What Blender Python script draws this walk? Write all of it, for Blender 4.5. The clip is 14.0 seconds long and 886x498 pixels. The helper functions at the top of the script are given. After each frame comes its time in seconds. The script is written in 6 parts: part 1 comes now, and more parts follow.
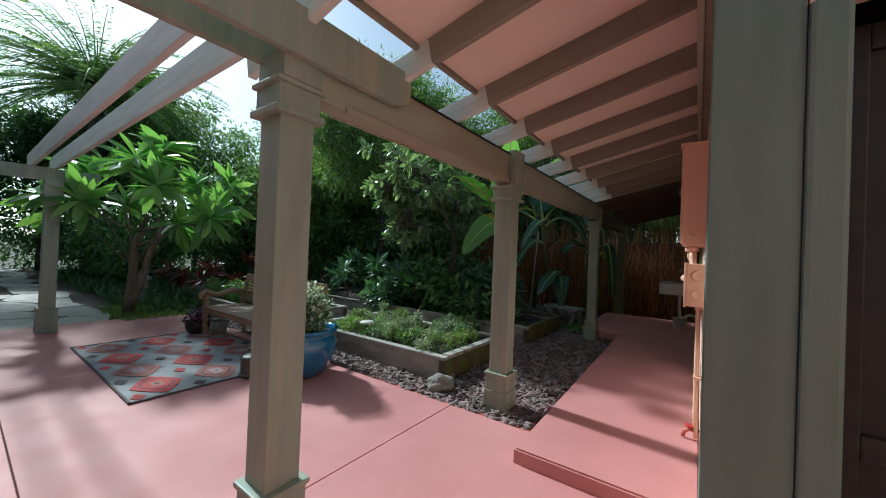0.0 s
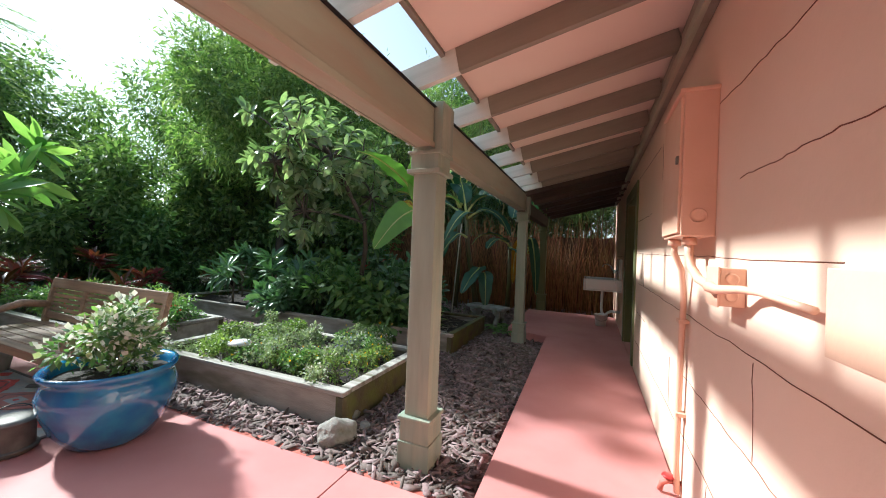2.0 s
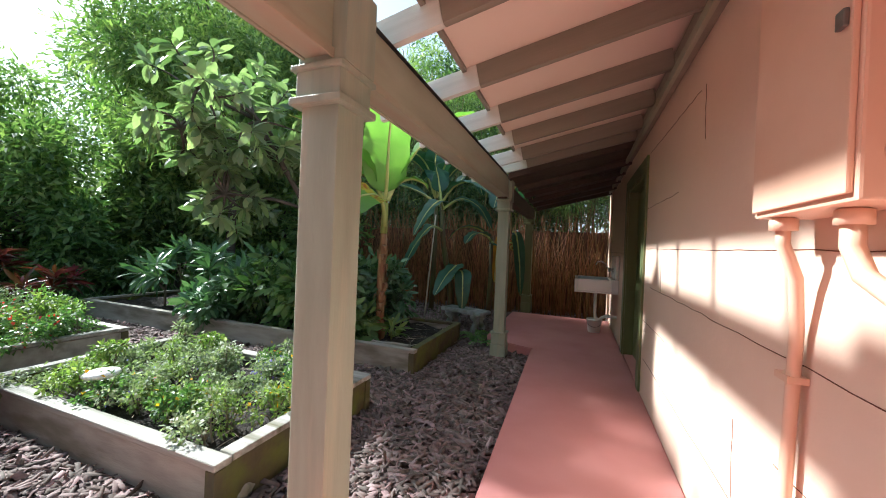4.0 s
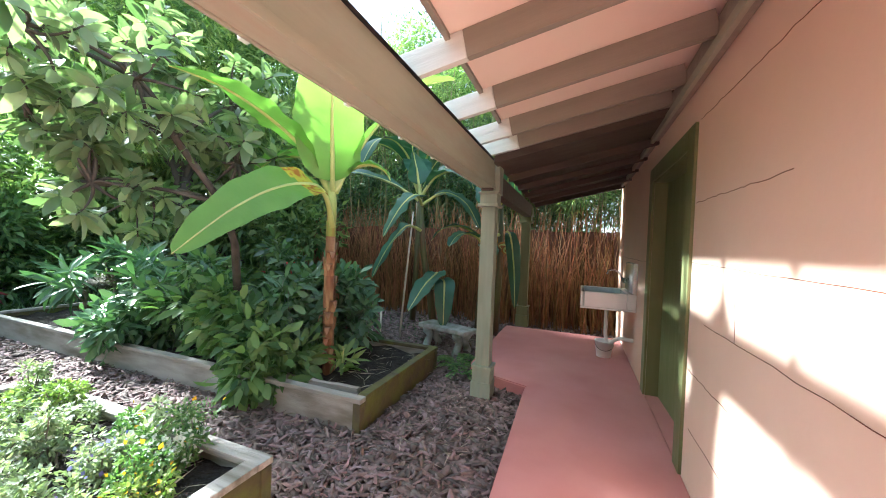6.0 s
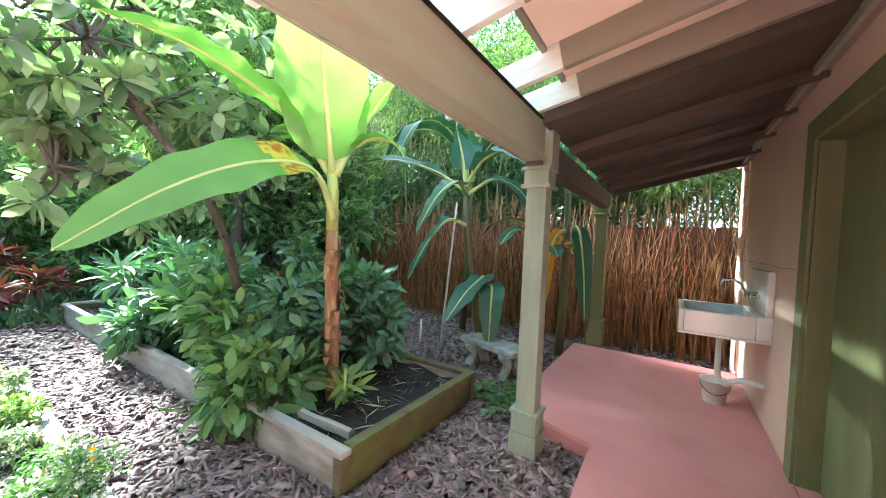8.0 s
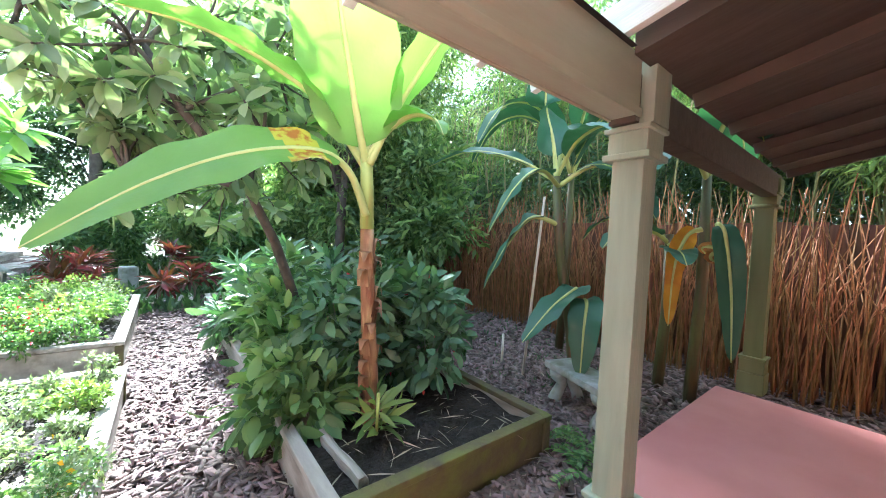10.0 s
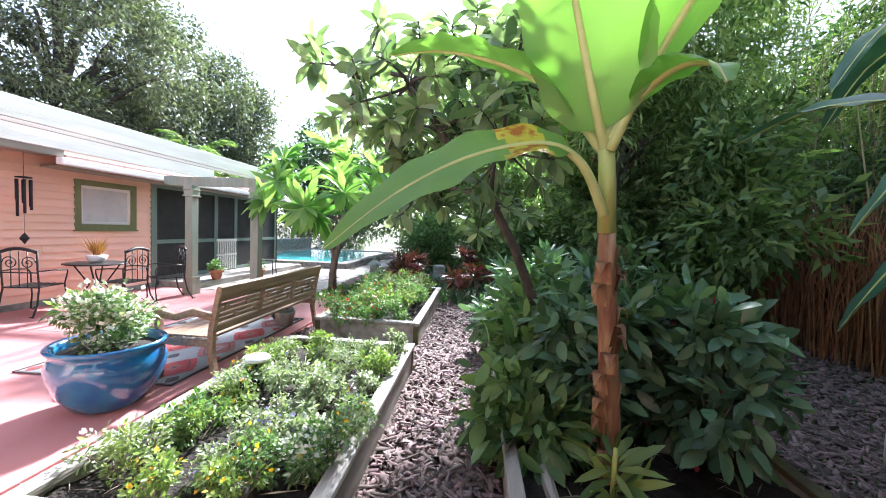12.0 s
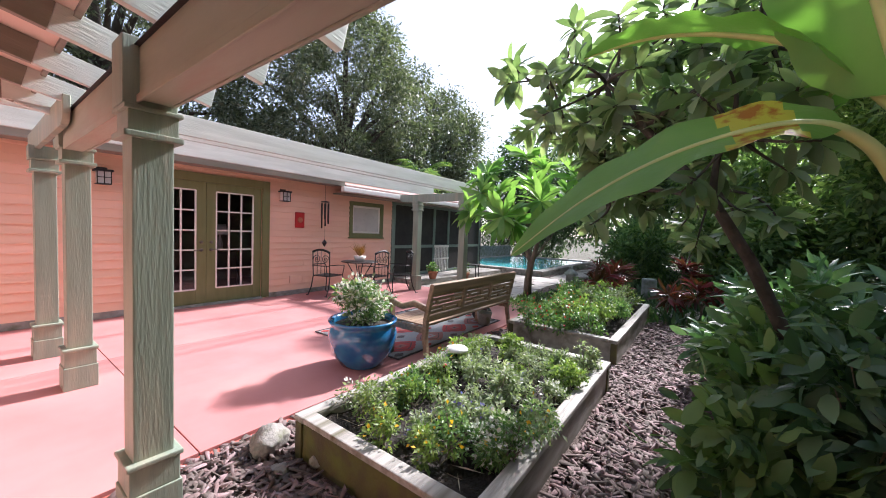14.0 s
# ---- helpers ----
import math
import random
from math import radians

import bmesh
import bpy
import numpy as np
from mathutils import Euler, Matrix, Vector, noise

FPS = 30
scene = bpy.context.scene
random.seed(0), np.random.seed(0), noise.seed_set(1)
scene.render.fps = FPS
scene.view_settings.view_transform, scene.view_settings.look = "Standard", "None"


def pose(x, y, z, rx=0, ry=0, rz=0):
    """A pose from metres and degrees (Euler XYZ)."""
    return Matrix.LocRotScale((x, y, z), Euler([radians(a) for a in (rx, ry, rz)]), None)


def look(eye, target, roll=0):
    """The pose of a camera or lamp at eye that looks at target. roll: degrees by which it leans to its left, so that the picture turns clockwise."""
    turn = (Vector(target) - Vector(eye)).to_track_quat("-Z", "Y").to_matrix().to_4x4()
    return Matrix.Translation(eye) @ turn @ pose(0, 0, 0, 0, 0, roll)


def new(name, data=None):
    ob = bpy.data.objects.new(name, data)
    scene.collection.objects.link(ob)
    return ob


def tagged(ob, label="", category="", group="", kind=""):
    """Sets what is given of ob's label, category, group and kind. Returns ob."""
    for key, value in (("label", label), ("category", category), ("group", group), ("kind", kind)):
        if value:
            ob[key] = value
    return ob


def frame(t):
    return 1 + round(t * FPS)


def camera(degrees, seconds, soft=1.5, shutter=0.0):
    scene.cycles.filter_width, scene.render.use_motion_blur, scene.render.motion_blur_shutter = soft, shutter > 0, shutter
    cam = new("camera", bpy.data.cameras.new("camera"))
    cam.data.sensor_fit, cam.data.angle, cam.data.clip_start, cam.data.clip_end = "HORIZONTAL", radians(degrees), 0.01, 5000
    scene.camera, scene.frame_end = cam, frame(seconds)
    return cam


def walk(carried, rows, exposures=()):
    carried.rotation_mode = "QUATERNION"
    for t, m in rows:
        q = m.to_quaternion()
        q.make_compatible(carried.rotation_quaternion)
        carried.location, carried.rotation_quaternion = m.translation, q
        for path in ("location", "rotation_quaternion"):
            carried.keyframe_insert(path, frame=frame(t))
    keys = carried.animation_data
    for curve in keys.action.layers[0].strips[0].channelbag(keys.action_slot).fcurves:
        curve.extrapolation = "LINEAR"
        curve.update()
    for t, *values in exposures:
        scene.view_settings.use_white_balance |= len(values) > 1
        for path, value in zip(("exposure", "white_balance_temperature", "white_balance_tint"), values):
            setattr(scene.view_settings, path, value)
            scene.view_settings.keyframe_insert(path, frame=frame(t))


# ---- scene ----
cam = camera(102.7, 14.0, soft=1.0)
METRES, EYE, TILT, LEAN, TURN = 5.7, 1.39, 0.0, 0.0, 35.8
ROWS = [
    (0.0, 0.0, 0.0, 0.0, -0.02, 0.57, -2.3),
    (0.5, 0.005, 0.0406, -0.0004, -2.64, 0.4, -2.21),
    (1.0, 0.0125, 0.0802, 0.0026, -5.5, 0.26, -2.21),
    (1.5, 0.017, 0.1284, 0.0022, -8.56, 0.17, -2.29),
    (2.0, 0.027, 0.1724, 0.0005, -12.95, 0.23, -2.26),
    (2.5, 0.0518, 0.2111, -0.0022, -14.63, 0.17, -2.17),
    (3.0, 0.0743, 0.2445, -0.0029, -14.86, -0.02, -2.21),
    (3.5, 0.0935, 0.2842, -0.0028, -15.03, -0.2, -2.38),
    (6.0, 0.2227, 0.4976, 0.0189, -14.84, -0.8, -2.42),
    (6.5, 0.2537, 0.5315, 0.0213, -12.19, -1.01, -2.43),
    (7.0, 0.2784, 0.5666, 0.0185, -9.44, -1.17, -2.55),
    (7.5, 0.3006, 0.6048, 0.0187, -5.74, -1.4, -2.61),
    (10.0, 0.3943, 0.7595, 0.0193, 16.13, -1.98, -2.8),
    (10.5, 0.411, 0.7824, 0.0212, 27.76, -2.31, -2.64),
    (11.0, 0.4081, 0.8026, 0.0196, 39.43, -2.61, -2.63),
    (11.5, 0.398, 0.8211, 0.0202, 50.24, -2.9, -2.58),
    (12.0, 0.3982, 0.8374, 0.0201, 59.42, -2.94, -2.36),
    (12.5, 0.4097, 0.8534, 0.021, 69.91, -3.0, -2.24),
    (13.0, 0.417, 0.8576, 0.0199, 78.73, -3.03, -2.18),
    (13.5, 0.4184, 0.8532, 0.0186, 85.47, -2.93, -2.25),
    (14.0, 0.4121, 0.8454, 0.02, 90.79, -2.92, -2.23),
]

EXPOSURES = [(0.0, 0.0, 5250, -5), (1.0, 0.75, 5350, -4), (2.0, 1.05, 5600, 0), (3.5, 1.2, 5650, 1), (6.0, 2.6, 5500, 1), (7.5, 3.2, 5350, -3), (10.0, 3.25, 5350, 5), (11.0, 2.9, 5450, 9), (12.0, 2.2, 5600, 15), (13.0, 1.5, 5800, 18), (14.0, 1.2, 5850, 18)]
walk(cam, [(t, pose(0, 0, EYE, TILT, LEAN, TURN) @ pose(METRES * x, METRES * y, METRES * z, 90 + pitch, roll, yaw)) for t, x, y, z, yaw, pitch, roll in ROWS], EXPOSURES)

# ---- light ----
SUN_EL, SUN_AZ = 38.0, 275.0
world = bpy.data.worlds.new("sky")
scene.world = world
world.use_nodes = True
wn = world.node_tree.nodes
sky = wn.new("ShaderNodeTexSky")
sky.sky_type, sky.sun_disc = "NISHITA", False
sky.sun_elevation, sky.sun_rotation = radians(SUN_EL), radians(SUN_AZ)
sky.dust_density, sky.air_density, sky.ozone_density = 1.5, 1.0, 1.0
wn["Background"].inputs["Strength"].default_value = 0.125
haze = wn.new("ShaderNodeHueSaturation")
haze.inputs["Saturation"].default_value = 0.55
world.node_tree.links.new(sky.outputs["Color"], haze.inputs["Color"])
world.node_tree.links.new(haze.outputs["Color"], wn["Background"].inputs["Color"])
sun = new("sun", bpy.data.lights.new("sun", "SUN"))
sun.data.energy, sun.data.angle, sun.data.color = 5.0, radians(3.0), (1.0, 0.94, 0.86)
sd = Vector((math.sin(radians(SUN_AZ)) * math.cos(radians(SUN_EL)), math.cos(radians(SUN_AZ)) * math.cos(radians(SUN_EL)), math.sin(radians(SUN_EL))))
sun.matrix_world = look(sd * 30, (0, 0, 0))


# ---- materials ----
def mat(name, c1, c2=None, scale=6.0, rough=0.6, bump=0.1, bscale=60.0, metal=0.0, stretch=(1, 1, 1), stain=None, stain_scale=1.3, isl=0.0, obj=0.0, spec=0.4, trans=0.0, coat=0.0, lo=0.35, hi=0.65, dist=0.004):
    m = bpy.data.materials.new(name)
    m.use_nodes = True
    nt = m.node_tree
    n, l = nt.nodes, nt.links
    b = n["Principled BSDF"]
    tc = n.new("ShaderNodeTexCoord")
    mp = n.new("ShaderNodeMapping")
    mp.inputs["Scale"].default_value = stretch
    l.new(tc.outputs["Object"], mp.inputs["Vector"])

    def noise_of(sc, det=5.0):
        t = n.new("ShaderNodeTexNoise")
        t.inputs["Scale"].default_value, t.inputs["Detail"].default_value = sc, det
        l.new(mp.outputs["Vector"], t.inputs["Vector"])
        return t

    def mix(fac, a, c, blend="MIX"):
        x = n.new("ShaderNodeMix")
        x.data_type, x.blend_type = "RGBA", blend
        for sock, v in ((x.inputs[0], fac), (x.inputs[6], a), (x.inputs[7], c)):
            if isinstance(v, (float, int)):
                sock.default_value = v
            elif isinstance(v, tuple):
                sock.default_value = (*v[:3], 1)
            else:
                l.new(v, sock)
        return x.outputs[2]

    def ramp(v, a, c):
        r = n.new("ShaderNodeMapRange")
        r.inputs[1].default_value, r.inputs[2].default_value = a, c
        l.new(v, r.inputs[0])
        return r.outputs[0]
    c2 = c2 or tuple(v * 0.75 for v in c1)
    col = mix(ramp(noise_of(scale).outputs[0], lo, hi), c1, c2)
    if stain:
        col = mix(ramp(noise_of(stain_scale, 6.0).outputs[0], 0.5, 0.72), col, stain)
    if isl or obj:
        src = n.new("ShaderNodeNewGeometry").outputs["Random Per Island"] if isl else n.new("ShaderNodeObjectInfo").outputs["Random"]
        k = isl or obj
        hv = n.new("ShaderNodeHueSaturation")
        r = n.new("ShaderNodeMapRange")
        r.inputs[3].default_value, r.inputs[4].default_value = 1 - k, 1 + k
        l.new(src, r.inputs[0])
        l.new(r.outputs[0], hv.inputs["Value"])
        r2 = n.new("ShaderNodeMapRange")
        r2.inputs[3].default_value, r2.inputs[4].default_value = 0.5 + 0.06 * k, 0.5 - 0.06 * k
        l.new(src, r2.inputs[0])
        l.new(r2.outputs[0], hv.inputs["Hue"])
        l.new(col, hv.inputs["Color"])
        col = hv.outputs[0]
    l.new(col, b.inputs["Base Color"])
    rr = n.new("ShaderNodeMapRange")
    rr.inputs[3].default_value, rr.inputs[4].default_value = max(0.02, rough - 0.12), min(1, rough + 0.12)
    l.new(noise_of(scale * 2.3).outputs[0], rr.inputs[0])
    l.new(rr.outputs[0], b.inputs["Roughness"])
    b.inputs["Metallic"].default_value, b.inputs["Specular IOR Level"].default_value = metal, spec
    b.inputs["Coat Weight"].default_value = coat
    if bump:
        bp = n.new("ShaderNodeBump")
        bp.inputs["Strength"].default_value, bp.inputs["Distance"].default_value = bump, dist
        l.new(noise_of(bscale).outputs[0], bp.inputs["Height"])
        l.new(bp.outputs[0], b.inputs["Normal"])
    if trans:
        tr = n.new("ShaderNodeBsdfTranslucent")
        tcol = mix(0.6, col, (0.55, 0.8, 0.08), "SOFT_LIGHT")
        l.new(tcol, tr.inputs["Color"])
        ms = n.new("ShaderNodeMixShader")
        ms.inputs[0].default_value = trans
        l.new(b.outputs[0], ms.inputs[1])
        l.new(tr.outputs[0], ms.inputs[2])
        l.new(ms.outputs[0], n["Material Output"].inputs["Surface"])
    return m


M = dict(
    patio=mat("painted_concrete", (0.47, 0.20, 0.19), (0.53, 0.24, 0.23), 1.6, 0.62, 0.25, 140, stain=(0.56, 0.27, 0.25), stain_scale=0.9, dist=0.002, spec=0.25),
    edge=mat("worn_red_edge", (0.42, 0.10, 0.075), (0.50, 0.15, 0.11), 8, 0.6, 0.3, 60),
    wall=mat("peach_block_wall", (0.77, 0.57, 0.455), (0.73, 0.53, 0.42), 1.8, 0.6, 0.35, 30, stain=(0.79, 0.56, 0.44), stain_scale=0.8),
    wallside=mat("peach_siding_paint", (0.82, 0.555, 0.42), (0.79, 0.52, 0.385), 3, 0.55, 0.2, 50, stretch=(0.4, 1, 2), obj=0.05),
    crack=mat("crack_shadow", (0.20, 0.07, 0.04), rough=0.9, bump=0),
    sage=mat("sage_post_paint", (0.275, 0.33, 0.26), (0.235, 0.285, 0.22), 5, 0.5, 0.5, 34, stretch=(3, 3, 0.35), stain=(0.36, 0.36, 0.27), stain_scale=3),
    beam=mat("sage_beam_paint", (0.34, 0.355, 0.265), (0.29, 0.30, 0.22), 4, 0.5, 0.4, 30, stretch=(2, 0.35, 2), stain=(0.36, 0.28, 0.2), stain_scale=2),
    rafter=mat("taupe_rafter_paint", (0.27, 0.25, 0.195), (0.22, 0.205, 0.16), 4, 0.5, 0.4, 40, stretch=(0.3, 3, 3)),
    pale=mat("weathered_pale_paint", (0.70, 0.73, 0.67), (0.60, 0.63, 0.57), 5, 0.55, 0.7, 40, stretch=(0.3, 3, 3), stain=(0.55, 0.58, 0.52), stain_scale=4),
    panel=mat("cream_roof_panel", (0.78, 0.66, 0.56), (0.75, 0.62, 0.52), 2, 0.6, 0.1, 80),
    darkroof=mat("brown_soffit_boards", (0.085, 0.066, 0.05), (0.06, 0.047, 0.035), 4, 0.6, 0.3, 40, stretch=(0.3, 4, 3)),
    olive=mat("olive_door_paint", (0.17, 0.19, 0.085), (0.145, 0.165, 0.07), 4, 0.45, 0.3, 40, stretch=(3, 3, 0.4)),
    grn=mat("grey_green_trim", (0.165, 0.225, 0.195), (0.14, 0.195, 0.165), 4, 0.5, 0.3, 40, stretch=(3, 3, 0.4)),
    shingle=mat("pink_grey_shingle", (0.48, 0.33, 0.29), (0.40, 0.27, 0.24), 20, 0.85, 0.6, 120, obj=0.12),
    white=mat("white_paint", (0.78, 0.77, 0.73), (0.70, 0.69, 0.65), 5, 0.45, 0.1, 60),
    porcelain=mat("white_enamel", (0.80, 0.80, 0.78), (0.74, 0.74, 0.71), 3, 0.16, 0.02, 40, spec=0.6),
    basin=mat("worn_blue_grey_basin", (0.42, 0.50, 0.53), (0.55, 0.61, 0.62), 6, 0.3, 0.05, 40, spec=0.5),
    chrome=mat("dull_chrome", (0.55, 0.55, 0.55), (0.4, 0.4, 0.4), 20, 0.25, 0.05, 90, metal=1.0),
    black=mat("black_iron", (0.018, 0.018, 0.02), (0.03, 0.028, 0.026), 20, 0.45, 0.2, 90, metal=0.3),
    galv=mat("aged_galvanised_metal", (0.20, 0.19, 0.17), (0.11, 0.105, 0.095), 9, 0.5, 0.3, 50, metal=0.5),
    grey=mat("grey_wood", (0.44, 0.415, 0.375), (0.29, 0.27, 0.24), 6, 0.75, 0.9, 24, stretch=(0.25, 4, 4), stain=(0.13, 0.12, 0.07), stain_scale=2.2, obj=0.12, dist=0.008),
    moss=mat("mossy_dark_timber", (0.085, 0.07, 0.045), (0.12, 0.11, 0.04), 6, 0.85, 0.9, 30, stain=(0.13, 0.15, 0.03), stain_scale=4, dist=0.008),
    whitewash=mat("limewashed_board", (0.40, 0.37, 0.33), (0.26, 0.24, 0.21), 5, 0.8, 0.8, 60, stain=(0.16, 0.14, 0.10), stain_scale=2.5, stretch=(0.5, 2, 2)),
    teak=mat("weathered_teak", (0.34, 0.225, 0.14), (0.22, 0.145, 0.095), 7, 0.6, 0.7, 30, stretch=(0.25, 4, 4), obj=0.12),
    soil=mat("dark_soil", (0.016, 0.012, 0.009), (0.034, 0.025, 0.019), 14, 0.95, 1.0, 40, dist=0.03),
    mulch=mat("bark_chips", (0.14, 0.094, 0.082), (0.23, 0.175, 0.165), 12, 0.85, 0.8, 60, isl=0.5),
    mulchbed=mat("bark_mulch_ground", (0.075, 0.05, 0.04), (0.13, 0.095, 0.08), 22, 0.9, 1.0, 45, dist=0.03),
    ground=mat("leafy_ground", (0.05, 0.055, 0.025), (0.09, 0.075, 0.045), 3, 0.95, 1.0, 30, dist=0.03),
    flag=mat("flagstone", (0.34, 0.31, 0.27), (0.44, 0.40, 0.35), 4, 0.75, 0.7, 40, obj=0.22),
    stone=mat("grey_rock", (0.21, 0.195, 0.175), (0.31, 0.29, 0.26), 9, 0.85, 0.9, 40, dist=0.012, stain=(0.14, 0.14, 0.09), stain_scale=8),
    cast=mat("weathered_cast_stone", (0.36, 0.38, 0.36), (0.24, 0.25, 0.23), 8, 0.8, 0.7, 60, stain=(0.14, 0.16, 0.10), stain_scale=6),
    blue=mat("blue_glaze", (0.015, 0.115, 0.30), (0.03, 0.20, 0.36), 5, 0.15, 0.08, 30, stain=(0.02, 0.07, 0.22), stain_scale=4, spec=0.6, coat=0.6),
    terra=mat("terracotta", (0.42, 0.17, 0.095), (0.36, 0.14, 0.08), 8, 0.75, 0.3, 60),
    fence=mat("brown_fence_board", (0.15, 0.072, 0.04), (0.09, 0.044, 0.026), 6, 0.8, 0.6, 30, stretch=(4, 4, 0.3), obj=0.3),
    cane=mat("dry_bamboo_cane", (0.31, 0.16, 0.06), (0.18, 0.085, 0.033), 6, 0.55, 0.3, 30, isl=0.4),
    cane2=mat("green_bamboo_cane", (0.16, 0.17, 0.055), (0.22, 0.19, 0.08), 4, 0.5, 0.3, 30, isl=0.4),
    bark=mat("grey_bark", (0.24, 0.20, 0.16), (0.14, 0.115, 0.09), 7, 0.85, 1.0, 24, stretch=(2, 2, 0.6), dist=0.02),
    darkbark=mat("dark_bark", (0.055, 0.045, 0.035), (0.09, 0.075, 0.06), 6, 0.9, 1.0, 20, dist=0.02),
    stem=mat("banana_stem", (0.30, 0.17, 0.085), (0.20, 0.085, 0.045), 5, 0.65, 0.7, 22, stretch=(3, 3, 0.5), stain=(0.46, 0.31, 0.16), stain_scale=6, dist=0.01),
    stemg=mat("banana_green_stem", (0.40, 0.46, 0.13), (0.32, 0.40, 0.11), 5, 0.45, 0.2, 30, stretch=(3, 3, 0.4), stain=(0.42, 0.30, 0.10), stain_scale=5),
    stemd=mat("dark_banana_stem", (0.10, 0.11, 0.035), (0.07, 0.05, 0.025), 5, 0.55, 0.5, 24, stretch=(3, 3, 0.4), stain=(0.16, 0.10, 0.04), stain_scale=5),
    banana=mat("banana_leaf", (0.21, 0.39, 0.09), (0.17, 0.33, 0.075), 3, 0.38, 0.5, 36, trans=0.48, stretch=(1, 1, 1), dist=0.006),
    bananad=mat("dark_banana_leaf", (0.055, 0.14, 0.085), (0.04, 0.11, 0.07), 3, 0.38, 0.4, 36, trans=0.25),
    rib=mat("banana_midrib", (0.55, 0.58, 0.22), (0.47, 0.50, 0.17), 8, 0.4, 0.1, 40, trans=0.2),
    dry=mat("dry_leaf", (0.40, 0.20, 0.06), (0.26, 0.11, 0.04), 6, 0.8, 0.5, 30, trans=0.2),
    orange=mat("yellowing_leaf", (0.62, 0.33, 0.03), (0.5, 0.2, 0.02), 5, 0.6, 0.3, 30, trans=0.3),
    scorch=mat("browning_leaf", (0.50, 0.46, 0.05), (0.36, 0.13, 0.02), 16, 0.5, 0.4, 36, trans=0.3, lo=0.45, hi=0.58),
    lf_mid=mat("mid_green_leaf", (0.17, 0.28, 0.105), (0.12, 0.215, 0.08), 3, 0.4, 0, isl=0.45, trans=0.4),
    lf_dark=mat("dark_green_leaf", (0.095, 0.165, 0.072), (0.066, 0.12, 0.055), 3, 0.35, 0, isl=0.45, trans=0.3),
    lf_loq=mat("grey_green_leathery_leaf", (0.19, 0.27, 0.14), (0.24, 0.30, 0.19), 3, 0.33, 0, isl=0.5, trans=0.48),
    lf_blue=mat("blue_green_leaf", (0.12, 0.22, 0.115), (0.09, 0.17, 0.09), 3, 0.3, 0, isl=0.4, trans=0.25),
    lf_plum=mat("frangipani_leaf", (0.25, 0.43, 0.13), (0.20, 0.36, 0.11), 3, 0.35, 0, isl=0.4, trans=0.55),
    lf_lime=mat("lime_leaf", (0.25, 0.33, 0.105), (0.19, 0.27, 0.085), 3, 0.45, 0, isl=0.4, trans=0.45),
    lf_far=mat("far_tree_leaf", (0.21, 0.30, 0.125), (0.17, 0.26, 0.10), 0.7, 0.5, 0, isl=0.5, trans=0.5),
    lf_oak=mat("oak_leaf", (0.19, 0.21, 0.15), (0.13, 0.15, 0.105), 0.7, 0.45, 0, isl=0.5, trans=0.3),
    lf_bam=mat("bamboo_leaf", (0.24, 0.33, 0.125), (0.18, 0.28, 0.10), 0.8, 0.45, 0, isl=0.5, trans=0.5),
    lf_pale=mat("pale_sage_leaf", (0.33, 0.37, 0.25), (0.23, 0.29, 0.16), 4, 0.6, 0, isl=0.4, trans=0.35),
    lf_red=mat("red_leaf", (0.20, 0.045, 0.035), (0.10, 0.03, 0.028), 3, 0.35, 0, isl=0.6, trans=0.35),
    lf_purple=mat("purple_leaf", (0.087, 0.029, 0.065), (0.145, 0.043, 0.087), 3, 0.4, 0, isl=0.5, trans=0.2),
    petal_w=mat("white_petal", (0.80, 0.79, 0.74), (0.7, 0.7, 0.66), 5, 0.6, 0, isl=0.1, trans=0.3),
    petal_y=mat("yellow_petal", (0.80, 0.50, 0.03), (0.75, 0.38, 0.02), 5, 0.6, 0, isl=0.15, trans=0.3),
    petal_r=mat("red_petal", (0.62, 0.05, 0.05), (0.5, 0.04, 0.06), 5, 0.6, 0, isl=0.2, trans=0.3),
    petal_b=mat("violet_petal", (0.18, 0.16, 0.55), (0.25, 0.2, 0.5), 5, 0.6, 0, isl=0.2, trans=0.3),
    twig=mat("straw_twig", (0.42, 0.36, 0.27), (0.28, 0.23, 0.17), 9, 0.8, 0.3, 40, isl=0.35),
    bamboo_stick=mat("pale_stick", (0.62, 0.58, 0.47), (0.5, 0.46, 0.37), 9, 0.6, 0.3, 40),
    pvc=mat("peach_painted_metal", (0.73, 0.47, 0.345), (0.70, 0.44, 0.315), 5, 0.45, 0.15, 60),
    redpaint=mat("red_enamel", (0.45, 0.03, 0.03), (0.36, 0.03, 0.03), 7, 0.4, 0.2, 40),
    # near-black: lack of light behind openings and boards is put into the colour
    dark=mat("unlit_depth_dark", (0.03, 0.026, 0.023), (0.045, 0.038, 0.032), 3, 0.8, 0.1, 40),
    screen=mat("insect_screen", (0.018, 0.018, 0.018), (0.028, 0.027, 0.025), 4, 0.6, 0.2, 300),
    rug=mat("rug_grey_blue", (0.30, 0.34, 0.36), (0.38, 0.36, 0.34), 30, 0.95, 0.8, 260, stain=(0.42, 0.36, 0.31), stain_scale=12),
    rugred=mat("rug_red", (0.50, 0.09, 0.085), (0.42, 0.075, 0.07), 40, 0.95, 0.8, 260),
    rugbeige=mat("rug_faded_rose", (0.42, 0.17, 0.14), (0.36, 0.17, 0.15), 40, 0.95, 0.8, 260),
    rugdark=mat("rug_border", (0.10, 0.085, 0.085), (0.15, 0.12, 0.12), 40, 0.95, 0.8, 260),
    # low indoor light is put into this plaster tone
    room=mat("dimmed_room_plaster", (0.22, 0.19, 0.16), (0.17, 0.145, 0.12), 3, 0.8, 0.1, 40),
    water=mat("pool_water", (0.10, 0.48, 0.50), (0.08, 0.42, 0.46), 1, 0.08, 0.15, 4, dist=0.02, spec=0.6),
